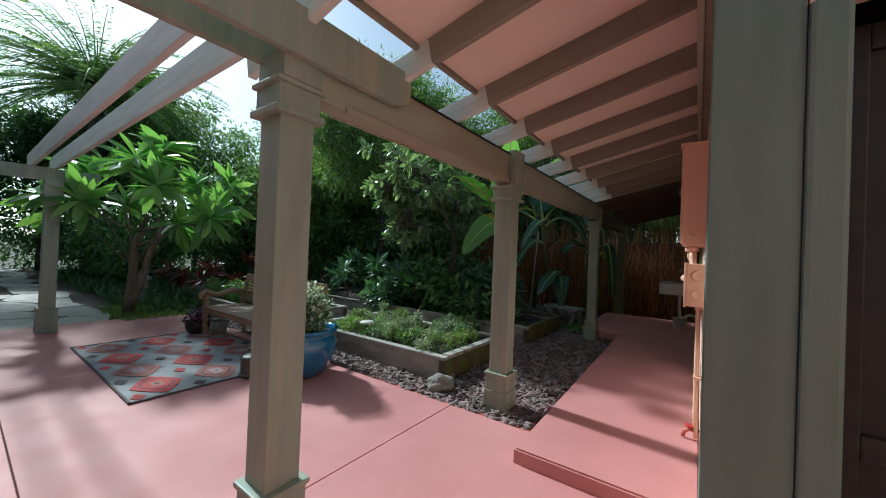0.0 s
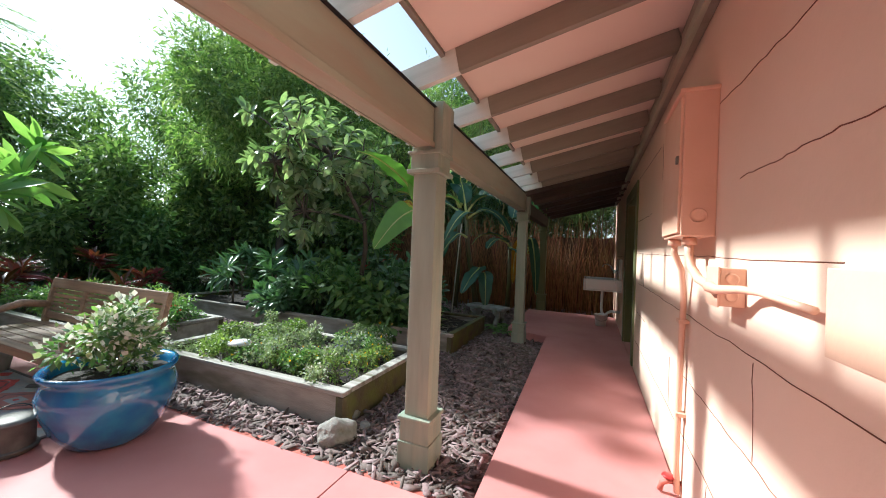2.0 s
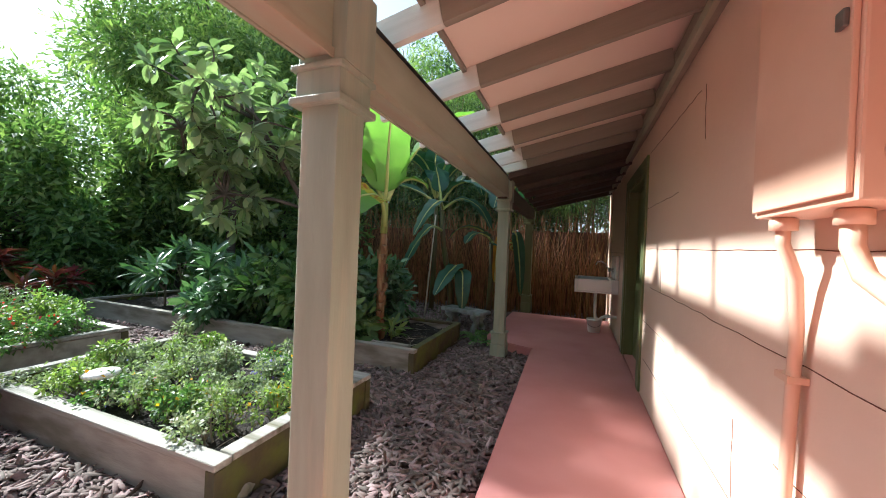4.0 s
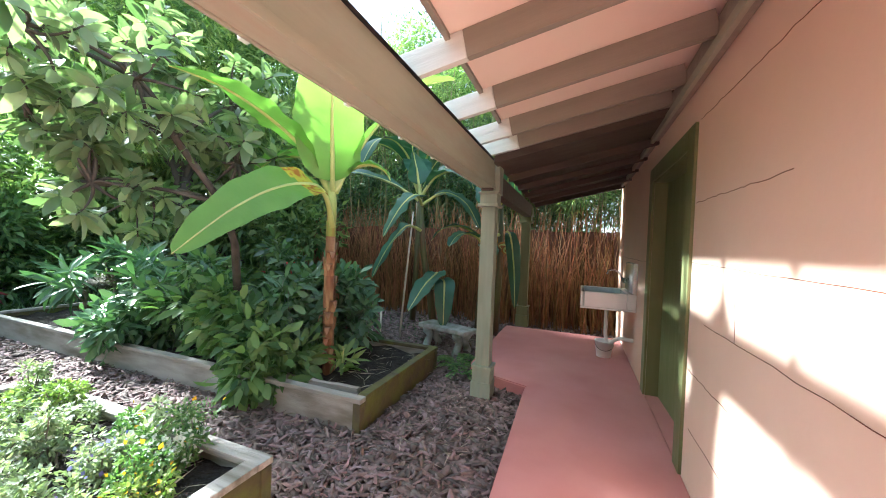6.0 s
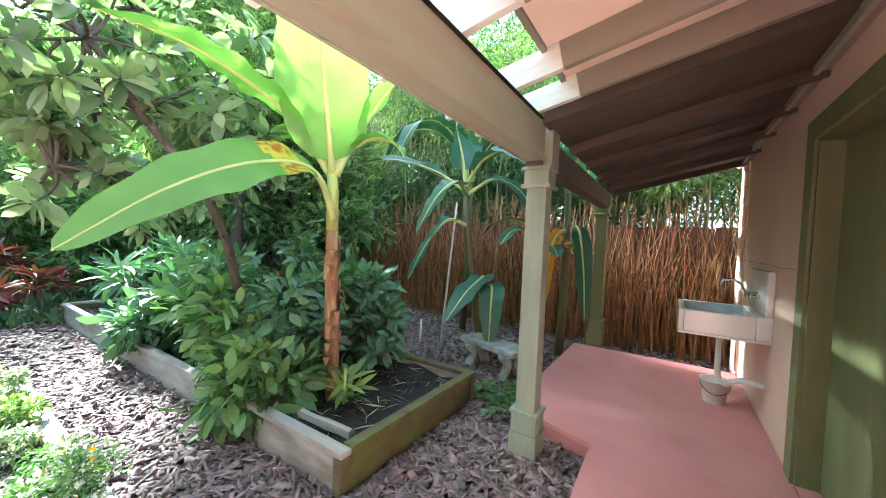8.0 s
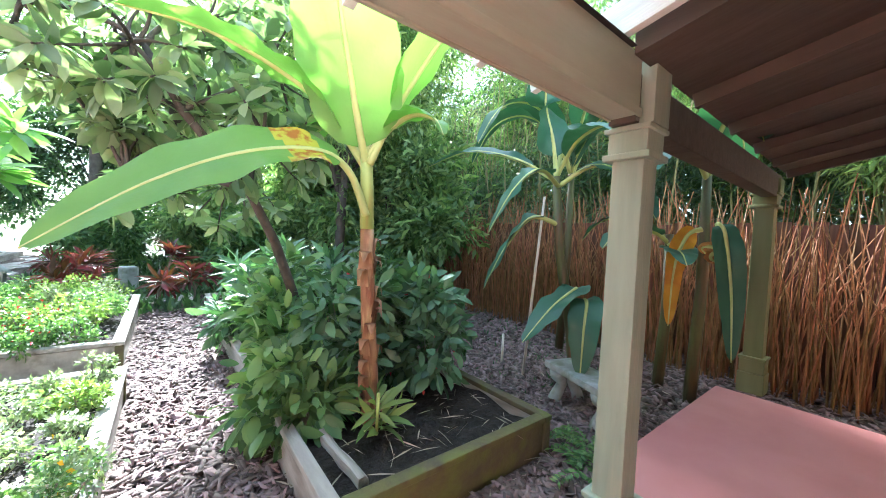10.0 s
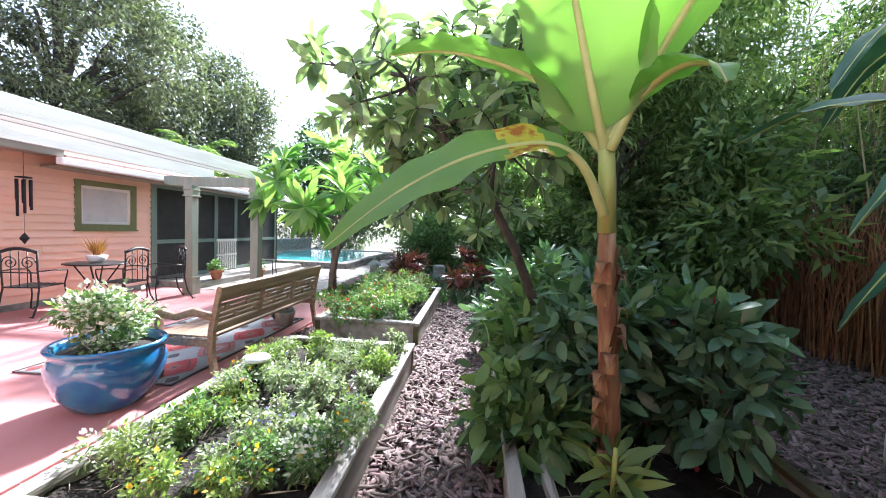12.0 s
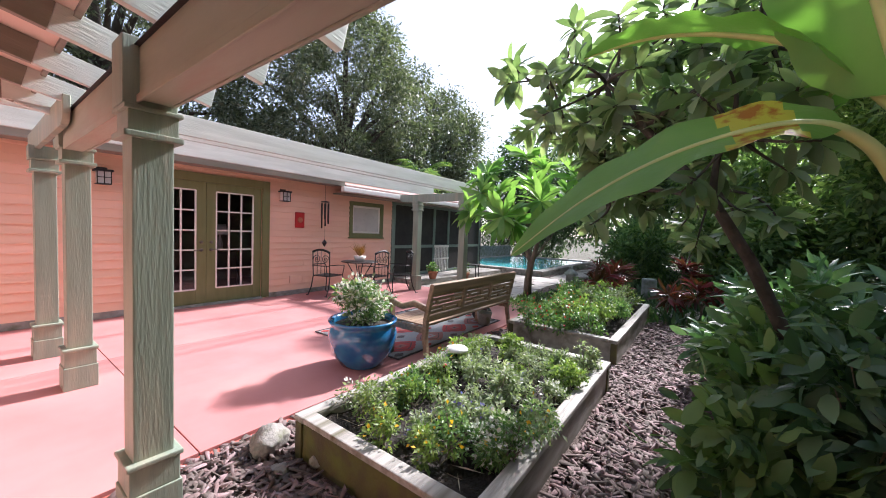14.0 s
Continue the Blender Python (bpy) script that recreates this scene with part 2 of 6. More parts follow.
    joint=mat("dark_joint", (0.10, 0.045, 0.04), rough=0.95, bump=0),
    frost=mat("frosted_pane", (0.55, 0.56, 0.54), (0.46, 0.47, 0.46), 3, 0.3, 0.05, 40),
)
gl = bpy.data.materials.new("window_glass")
gl.use_nodes = True
gl.node_tree.nodes["Principled BSDF"].inputs["Transmission Weight"].default_value = 1.0
gl.node_tree.nodes["Principled BSDF"].inputs["Roughness"].default_value = 0.03
gl.node_tree.nodes["Principled BSDF"].inputs["IOR"].default_value = 1.45
M["glass"] = gl
rng = np.random.default_rng(7)


# ---- helpers of this scene ----
def thing(name, m=None, label="", category="", group="", kind=""):
    ob = new(name)
    ob.empty_display_size = 0.1
    if m is not None:
        ob.matrix_basis = m
    return tagged(ob, label, category, group, kind)


def finish(bm, name, material, smooth=False):
    me = bpy.data.meshes.new(name)
    bmesh.ops.recalc_face_normals(bm, faces=bm.faces)
    bm.to_mesh(me)
    bm.free()
    for mt in (material if isinstance(material, (list, tuple)) else [material]):
        me.materials.append(mt)
    if smooth:
        me.shade_smooth()
    return me


def part(name, bm, material=None, parent=None, label="", smooth=False, m=None):
    me = bm if isinstance(bm, bpy.types.Mesh) else finish(bm, name, material, smooth)
    ob = new(name, me)
    if parent is not None:
        ob.parent = parent
    if m is not None:
        ob.matrix_basis = m
    if name in ("foliage", "flowers", "pale_leaves", "blossom", "branchwork", "limb_structure", "crown", "fronds", "frond_ribs", "grass"):
        ob["kind"] = "stuff"
    return tagged(ob, label)


def struct(name, bm, material, label="", smooth=False, category=""):
    return tagged(part(name, bm, material, None, label, smooth), category=category, kind="structure")


def box(bm, x0, y0, z0, x1, y1, z1, bev=0.0, m=None):
    r = bmesh.ops.create_cube(bm, size=1.0)
    vs = r["verts"]
    for v in vs:
        v.co = Vector(((x0 + x1) / 2 + v.co.x * (x1 - x0), (y0 + y1) / 2 + v.co.y * (y1 - y0), (z0 + z1) / 2 + v.co.z * (z1 - z0)))
    if bev:
        es = list({e for v in vs for e in v.link_edges})
        q = bmesh.ops.bevel(bm, geom=es, offset=bev, segments=2, affect="EDGES", profile=0.6)
        vs = q["verts"]
    if m is not None:
        bmesh.ops.transform(bm, matrix=m, verts=list(vs))
    return bm


def B(x0, y0, z0, x1, y1, z1, bev=0.004, m=None):
    return box(bmesh.new(), x0, y0, z0, x1, y1, z1, bev, m)


def lathe(profile, seg=32, bm=None, m=None):
    """A turned solid from (radius, height) pairs."""
    bm = bm or bmesh.new()
    rings = []
    for r, z in profile:
        rings.append([bm.verts.new((max(r, 1e-4) * math.cos(2 * math.pi * i / seg), max(r, 1e-4) * math.sin(2 * math.pi * i / seg), z)) for i in range(seg)])
    for a, b in zip(rings, rings[1:]):
        for i in range(seg):
            bm.faces.new((a[i], a[(i + 1) % seg], b[(i + 1) % seg], b[i]))
    bm.faces.new(rings[0][::-1])
    bm.faces.new(rings[-1])
    if m is not None:
        bmesh.ops.transform(bm, matrix=m, verts=[v for r in rings for v in r])
    return bm


def tube(pts, rad, seg=8, bm=None):
    """A round bar along points; rad is one radius or one a point."""
    bm = bm or bmesh.new()
    pts = [Vector(p) for p in pts]
    rads = rad if isinstance(rad, (list, tuple)) else [rad] * len(pts)
    rings = []
    for i, p in enumerate(pts):
        d = (pts[min(i + 1, len(pts) - 1)] - pts[max(i - 1, 0)]).normalized()
        u = d.orthogonal().normalized() if i == 0 else (u - d * u.dot(d)).normalized()
        w = d.cross(u)
        rings.append([bm.verts.new(p + (u * math.cos(2 * math.pi * k / seg) + w * math.sin(2 * math.pi * k / seg)) * rads[i]) for k in range(seg)])
    for a, b in zip(rings, rings[1:]):
        for k in range(seg):
            bm.faces.new((a[k], a[(k + 1) % seg], b[(k + 1) % seg], b[k]))
    bm.faces.new(rings[0][::-1])
    bm.faces.new(rings[-1])
    return bm


def curve(a, b, c, n=8):
    a, b, c = Vector(a), Vector(b), Vector(c)
    return [a * (1 - t) ** 2 + b * 2 * t * (1 - t) + c * t * t for t in [i / n for i in range(n + 1)]]


def leaf_shape(width=0.35, fold=0.12, droop=0.25, kind="full"):
    """A leaf of length 1 along x as (points, faces)."""
    if kind == "tiny":
        return np.array([(0, 0, 0), (0.45, width / 2, fold), (1, 0, -droop), (0.45, -width / 2, fold)], float), [(0, 1, 2, 3)]
    if kind == "small":
        v = [(0, 0, 0), (0.45, width / 2, fold - droop * .2), (0.45, 0, -droop * .2), (0.45, -width / 2, fold - droop * .2), (1, 0, -droop)]
        return np.array(v, float), [(0, 2, 1), (0, 3, 2), (2, 4, 1), (3, 4, 2)]
    v = [(0, 0, 0)]
    for u, w in ((0.2, 0.62), (0.5, 1.0), (0.8, 0.72)):
        z = -droop * u * u
        v += [(u, w * width / 2, z + fold * w), (u, 0, z), (u, -w * width / 2, z + fold * w)]
    v.append((1, 0, -droop))
    f = [(0, 2, 1), (0, 3, 2), (1, 2, 5, 4), (2, 3, 6, 5), (4, 5, 8, 7), (5, 6, 9, 8), (7, 8, 10), (8, 9, 10)]
    return np.array(v, float), f


def leaves(name, pos, dirs, size, shape, material, up=0.6, jit=0.35):
    """One mesh of many leaves at pos that point along dirs."""
    tv, tf = shape
    n = len(pos)
    d = dirs + rng.normal(0, jit, (n, 3))
    d /= np.linalg.norm(d, axis=1)[:, None] + 1e-9
    ref = np.tile((0.0, 0.0, 1.0), (n, 1)) * up + rng.normal(0, 0.4, (n, 3))
    y = np.cross(ref, d)
    y /= np.linalg.norm(y, axis=1)[:, None] + 1e-9
    z = np.cross(d, y)
    s = size[:, None, None] if np.ndim(size) else size
    R = np.stack((d, y, z), axis=1)
    V = (np.einsum("vi,nij->nvj", tv, R) * s + pos[:, None, :]).reshape(-1, 3)
    loops = np.concatenate([np.array(f) for f in tf])
    k = len(tv)
    L = (loops[None, :] + (np.arange(n) * k)[:, None]).ravel()
    lens = np.tile([len(f) for f in tf], n)
    me = bpy.data.meshes.new(name)
    me.vertices.add(len(V))
    me.vertices.foreach_set("co", V.astype(np.float32).ravel())
    me.loops.add(len(L))
    me.loops.foreach_set("vertex_index", L.astype(np.int32))
    me.polygons.add(len(lens))
    me.polygons.foreach_set("loop_start", np.concatenate(([0], np.cumsum(lens)[:-1])).astype(np.int32))
    me.update(calc_edges=True)
    me.validate()
    me.materials.append(material)
    return me


def cloud(blobs, per, shell=0.55, flat=1.0):
    """Points and outward ways in a set of balls (x, y, z, r)."""
    P, D = [], []
    for x, y, z, r in blobs:
        d = rng.normal(0, 1, (per, 3))
        d /= np.linalg.norm(d, axis=1)[:, None]
        rr = r * (shell + (1 - shell) * rng.random(per)) * (0.6 + 0.7 * rng.random(per) ** 1.5)
        P.append(d * rr[:, None] * (1, 1, flat) + (x, y, z))
        D.append(d + (0, 0, -0.15))
    return np.concatenate(P), np.concatenate(D)


def blobs_in(cx, cy, cz, rx, ry, rz, n, r0, r1):
    out = []
    while len(out) < n:
        p = rng.uniform(-1, 1, 3)
        if np.dot(p, p) <= 1 and np.dot(p, p) > 0.12:
            out.append((cx + p[0] * rx, cy + p[1] * ry, cz + p[2] * rz, rng.uniform(r0, r1)))
    return out

# ---- ground ----
WX = 0.04          # west face of the shed wall
HY = -1.88         # north face of the house wall
struct("ground", B(-400, -400, -0.5, 400, 400, -0.09, 0), M["ground"], "dark leafy garden ground reaching the horizon")
struct("mulch_ground", B(-10.2, 2.72, -0.08, 3.5, 11.2, -0.045, 0), M["mulchbed"], "brown bark mulch bed under the garden")
patio = thing("patio", None, "pink-red painted concrete patio with thin control joints", "patio", kind="structure")
xs = [-8.2, -5.0, -1.8, 1.6]
ys = [HY, 0.25, 2.72]
for i in range(3):
    for j in range(2):
        part("slab", B(xs[i] + 0.004, ys[j] + 0.004, -0.14, xs[i + 1] - 0.004, ys[j + 1] - 0.004, 0.0, 0.004), M["patio"], patio)
part("joint_bed", B(-8.19, HY, -0.13, 1.59, 2.71, -0.012, 0), M["joint"], patio)
part("edge_strip", B(-8.2, 2.722, -0.09, 1.6, 2.80, -0.02, 0.01), M["edge"], patio, "worn brick-red concrete edge")
walkway = thing("walkway", None, "raised pink-red painted concrete walkway along the shed", "walkway", kind="structure")
bm = bmesh.new()
pts = [(-0.97, 2.25), (WX, 2.25), (WX, 9.35), (-1.78, 9.35), (-1.78, 7.15), (-1.55, 6.85), (-1.07, 6.68), (-1.07, 6.5)]
f = bm.faces.new([bm.verts.new((x, y, 0.1)) for x, y in pts])
ext = bmesh.ops.extrude_face_region(bm, geom=[f])
for v in ext["geom"]:
    if isinstance(v, bmesh.types.BMVert):
        v.co.z = -0.12
bmesh.ops.bevel(bm, geom=[e for e in bm.edges if all(v.co.z > 0 for v in e.verts)], offset=0.012, segments=2, affect="EDGES")
part("walkway_slab", bm, M["patio"], walkway)

# ---- shed: peach wall along the walkway, corner boards, door ----
shed = thing("wall_shed", None, "peach painted shed wall with hairline cracks", "wall", kind="structure")
D0, D1, DT = 5.83, 7.02, 2.2


def wall_piece(y0, y1, z0, z1):
    part("wall_panel", B(WX, y0, z0, WX + 0.16, y1, z1, 0), M["wall"], shed)


wall_piece(1.32, D0, -0.1, 3.3)
wall_piece(D1, 9.75, -0.1, 3.3)
wall_piece(D0, D1, DT, 3.1)


def crack(points, r=0.004):
    p = [(WX - 0.001, y + random.uniform(-.01, .01), z + random.uniform(-.005, .005)) for y, z in points]
    part("crack", tube(p, r, 5), M["crack"], shed, "dark hairline crack")


def wavy(y0, z0, y1, z1, n=9):
    return [(y0 + (y1 - y0) * i / n, z0 + (z1 - z0) * i / n) for i in range(n + 1)]


for z, a, b, dz in ((0.42, 1.5, 5.6, 0.02), (0.75, 1.5, 3.3, 0.0), (1.08, 1.5, 5.4, 0.03), (1.40, 1.9, 6.0, 0.05), (1.40, 7.3, 9.6, 0.02), (1.69, 1.5, 2.5, 0.01), (1.80, 4.6, 5.65, 0.02), (2.02, 1.5, 2.9, 0.06), (0.78, 4.8, 5.65, 0.0), (2.3, 4.2, 5.65, 0.03)):
    crack(wavy(a, z, b, z + dz, 26), 0.0017)
for y, z0, z1 in ((2.32, 0.76, 1.07), (1.9, 0.42, 0.74), (4.1, 2.0, 2.3), (2.75, 0.12, .42), (3.6, 0.43, 0.75), (5.0, 1.1, 1.42)):
    crack(wavy(y, z0, y + 0.02, z1, 5), 0.0013)
part("corner_board", B(WX - 0.022, 1.28, 0, WX - 0.001, 1.41, 3.1, 0.004), M["grn"], shed, "grey-green corner board")
part("corner_board", B(WX - 0.022, 1.255, 0, WX + 0.17, 1.279, 3.1, 0.004), M["grn"], shed, "grey-green corner board")
part("door_jamb", B(WX + 0.172, 1.24, 0, WX + 0.25, 1.45, 2.06, 0.012), M["grn"], shed, "grey-green door jamb with peeling edge")
for i in range(9):
    part("siding_board", B(WX + 0.172, 1.262 - 0.006, 2.06 + i * 0.13, 1.6, 1.32, 2.06 + i * 0.13 + 0.128, 0.003, None), M["wallside"], shed)
struct("wall_shed_end", B(WX, 9.751, -0.1, 4.0, 9.9, 3.1, 0), M["wall"], "peach end wall of the shed")
for i in range(20):
    part("siding_board", B(WX - 0.02, 9.3, 0.12 + i * 0.13, WX - 0.001, 9.75, 0.245 + i * 0.13, 0.004), M["wallside"], shed)
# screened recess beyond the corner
# recess back and ceiling are coloured near-black to stand for shade
struct("wall_recess", B(0.3, 2.9, -0.1, 4.0, 3.0, 3.1, 0), M["dark"], "back wall of the screened recess, coloured dark for its shade")
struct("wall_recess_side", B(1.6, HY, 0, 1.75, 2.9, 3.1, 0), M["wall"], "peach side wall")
struct("wall_recess_ceiling", B(WX + 0.161, 1.321, 2.35, 1.6, 2.9, 2.45, 0), M["dark"], "ceiling of the recess, coloured dark for its shade")
scr = thing("screen_door", pose(0, 0, 0), "dark insect-screen door in a black frame", "door")
for a in ((0.30, 1.42, 0.0, 0.36, 1.46, 2.05), (1.12, 1.42, 0, 1.18, 1.46, 2.05), (0.36, 1.42, 0, 1.12, 1.46, 0.2), (0.36, 1.42, 0.88, 1.12, 1.46, 0.95), (0.36, 1.42, 1.98, 1.12, 1.46, 2.05)):
    part("frame_bar", B(*a), M["black"], scr)
part("screen", B(0.36, 1.437, 0.2, 1.12, 1.441, 1.98, 0), M["screen"], scr)

door = thing("door_1", None, "olive green flush door, ajar in its green casing", "door", kind="structure")
for a in ((D0 - 0.15, D0, 0.1, DT + 0.13), (D1, D1 + 0.15, 0.1, DT + 0.13)):
    part("casing", B(WX - 0.02, a[0], a[2], WX + 0.0, a[1], a[3], 0.004), M["olive"], door)
part("casing", B(WX - 0.02, D0, DT, WX, D1, DT + 0.13, 0.004), M["olive"], door)
part("jamb", B(WX, D0 - 0.001, 0.1, WX + 0.17, D0 + 0.02, DT, 0), M["olive"], door)
part("jamb", B(WX, D1 - 0.02, 0.1, WX + 0.17, D1 + 0.001, DT, 0), M["olive"], door)
part("head_jamb", B(WX, D0 + 0.02, DT - 0.02, WX + 0.17, D1 - 0.02, DT + .001, 0), M["olive"], door)
leaf = part("door_leaf", B(0, 0, 0, 0.04, -1.06, 2.06, 0.003), M["olive"], door, "olive green door leaf", m=pose(WX + 0.11, D1 - 0.025, 0.11, 0, 0, 2.5))
part("knob", lathe([(0.012, 0), (0.012, 0.03), (0.028, 0.04), (0.03, 0.055), (0.018, 0.068)], 16), M["black"], leaf, "black round knob", True, pose(0.0, -0.99, 0.88, 0, -90, 0))
part("lock", lathe([(0.022, 0), (0.022, 0.015), (0.01, 0.02)], 16), M["black"], leaf, "black deadbolt", True, pose(0.0, -0.99, 1.05, 0, -90, 0))
part("threshold", B(WX + 0.001, D0 + 0.02, -0.1, WX + 0.35, D1 - 0.02, 0.105, 0), M["patio"], door, "red painted threshold")
# dark sheet stands for the unlit shed seen past the door leaf
struct("wall_shed_inside", B(1.5, 5.0, -0.1, 1.6, 8.0, 3.1, 0), M["dark"], "inside wall of the shed, coloured dark as unlit")

# ---- porch roof over the walkway ----
RZ0, RZ1 = 2.305, 2.645      # rafter underside at the beam and at the wall
BX = -1.47                  # line of the posts


def rz(x):
    return RZ0 + (RZ1 - RZ0) * (x - BX) / (WX - BX)


TILTR = math.degrees(math.atan2(RZ1 - RZ0, WX - BX))
porch = thing("porch_roof", None, "lean-to porch roof with taupe rafters and cream panels", "roof", kind="structure")
RY = [0.86, 1.46, 2.08, 2.72, 3.38, 4.02, 4.66, 5.28, 5.86, 6.24]
length = (WX - BX + 0.35) / math.cos(radians(TILTR))
for y in RY:
    m = pose(WX - 0.03, y, RZ1, 0, -TILTR, 0)
    cut = -(WX + 1.13) / math.cos(radians(TILTR))
    # taupe below the roof panel, switched to the pale paint past its edge
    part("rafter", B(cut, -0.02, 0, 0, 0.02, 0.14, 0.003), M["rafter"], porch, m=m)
    part("rafter_tail", B(-length, -0.0205, -0.0005, cut - .001, 0.0205, 0.1395, 0.003), M["pale"], porch, "pale rafter tail past the roof panel", m=m)
m = pose(WX - 0.03, 0, RZ1, 0, -TILTR, 0)
part("roof_panel", B(-1.26, 0.7, 0.141, 0.1, 6.3, 0.16, 0, m), M["panel"], porch, "cream painted roof panel")
part("drip_edge", B(-1.29, 0.7, 0.115, -1.262, 6.3, 0.165, 0.003, m), M["rafter"], porch)
part("ledger", B(WX - 0.045, 0.86, RZ1 - 0.09, WX - 0.001, 9.7, RZ1 + 0.1, 0.004), M["rafter"], porch)
part("ledger_trim", B(WX - 0.075, 0.86, RZ1 - 0.11, WX - 0.046, 9.7, RZ1 - 0.05, 0.004), M["beam"], porch)
bm = bmesh.new()
bx0 = -1.40
vs = [bm.verts.new(p) for p in ((bx0, 6.3, 2.27), (WX, 6.3, 2.60), (WX, 9.6, 2.60), (bx0, 9.6, 2.27))]
f = bm.faces.new(vs)
for v in bmesh.ops.extrude_face_region(bm, geom=[f])["geom"]:
    if isinstance(v, bmesh.types.BMVert):
        v.co.z += 0.22
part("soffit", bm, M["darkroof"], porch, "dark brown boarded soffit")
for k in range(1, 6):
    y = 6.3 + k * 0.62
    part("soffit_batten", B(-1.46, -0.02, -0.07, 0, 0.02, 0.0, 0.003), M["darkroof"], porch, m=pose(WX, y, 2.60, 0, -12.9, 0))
part("beam", B(BX - 0.06, 0.952, 2.06, BX + 0.06, 6.4, 2.302, 0.006), M["beam"], porch, "sage painted carrying beam")
part("beam_lip", B(BX - 0.075, 1.10, 2.055, BX - 0.061, 6.4, 2.10, 0.003), M["beam"], porch)
part("beam_lip", B(BX + 0.061, 1.10, 2.045, BX + 0.072, 6.4, 2.08, 0.003), M["beam"], porch)
part("flashing", B(BX - 0.02, 1.1, 2.3025, BX + 0.08, 6.3, 2.304, 0), M["black"], porch)
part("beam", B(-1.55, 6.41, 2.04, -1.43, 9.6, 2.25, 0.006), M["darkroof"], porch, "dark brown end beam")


def post(x, y, z0, top, collar, w=0.16, mt="sage"):
    p = thing("post", pose(x, y, z0), "square sage-painted timber post with stepped base and collar", "post", "pergola posts")
    h = w / 2
    part("shaft", B(-h, -h, 0, h, h, top - z0, 0.006), M[mt], p)
    part("base_block", B(-h - 0.03, -h - 0.03, 0, h + 0.03, h + 0.03, 0.20, 0.006), M[mt], p)
    part("base_block", B(-h - 0.022, -h - 0.022, 0.20, h + 0.022, h + 0.022, 0.335, 0.006), M[mt], p)
    part("base_moulding", B(-h - 0.034, -h - 0.034, 0.335, h + 0.034, h + 0.034, 0.362, 0.008), M[mt], p)
    c = collar - z0
    part("collar", B(-h - 0.016, -h - 0.016, c, h + 0.016, h + 0.016, c + 0.12, 0.004), M[mt], p)
    part("collar_moulding", B(-h - 0.034, -h - 0.034, c - 0.016, h + 0.034, h + 0.034, c + 0.014, 0.006), M[mt], p)
    part("collar_moulding", B(-h - 0.032, -h - 0.032, c + 0.11, h + 0.032, h + 0.032, c + 0.132, 0.006), M[mt], p)
    part("top_block", B(-h - 0.012, -h - 0.012, c + 0.133, h + 0.034, h + 0.012, top - z0 + 0.012, 0.005), M[mt], p)
    return p


post(-1.465, 3.03, -0.05, 2.33, 1.9, 0.165)
post(-1.475, 6.53, -0.05, 2.33, 1.9, 0.14)
post(-1.52, 9.5, 0.1, 2.2, 1.95, 0.15, "olive")
post(BX - 0.03, 0.86, 0.0, 2.2, 1.96)
post(-1.42, -0.32, 0.0, 2.2, 1.96)
post(-7.68, 0.84, 0.0, 2.2, 2.0)
post(-7.68, -0.55, 0.0, 2.2, 2.0)

# ---- pergola beams over the patio ----
perg = thing("pergola", None, "pale weathered pergola beams on square posts", "pergola")
for y in (0.87, 0.64, -0.46):
    part("long_beam", B(-8.15, y - 0.021, 2.39, -1.1, y + 0.021, 2.60, 0.005), M["pale"], perg)


def header(x, y0, y1, z0, z1):
    bm = bmesh.new()
    prof = [(y0, z1), (y1, z1), (y1, z0 + 0.07), (y1 - 0.03, z0 + 0.03), (y1 - 0.10, z0), (y0 + 0.10, z0), (y0 + 0.03, z0 + 0.03), (y0, z0 + 0.07)]
    f = bm.faces.new([bm.verts.new((x - 0.022, y, z)) for y, z in prof])
    for v in bmesh.ops.extrude_face_region(bm, geom=[f])["geom"]:
        if isinstance(v, bmesh.types.BMVert):
            v.co.x += 0.044
    bmesh.ops.bevel(bm, geom=list(bm.edges), offset=0.004, segments=1, affect="EDGES")
    return bm


for x in (BX - 0.092, BX + 0.1):
    part("header", header(x, -0.85, 1.50, 2.18, 2.388), M["sage"], perg, "sage header board with shaped ends")
part("header", header(-7.68, -1.15, 1.35, 2.2, 2.388), M["sage"], perg, "sage header board with shaped ends")

# ---- house wall with siding, french doors, window, sconces ----
house = thing("wall_house", None, "peach lap-sided house wall over a grey base", "wall", kind="structure")
FX0, FX1, FT = -4.47, -2.5, 2.22      # french door opening
NX0, NX1, NZ0, NZ1 = -7.66, -6.72, 1.36, 2.06
HX0, HX1 = -8.1, 1.6
TOPH = 2.6


def hw(x0, x1, z0, z1):
    part("wall_panel", B(x0, HY - 0.16, z0, x1, HY - 0.02, z1, 0), M["wallside"], house)


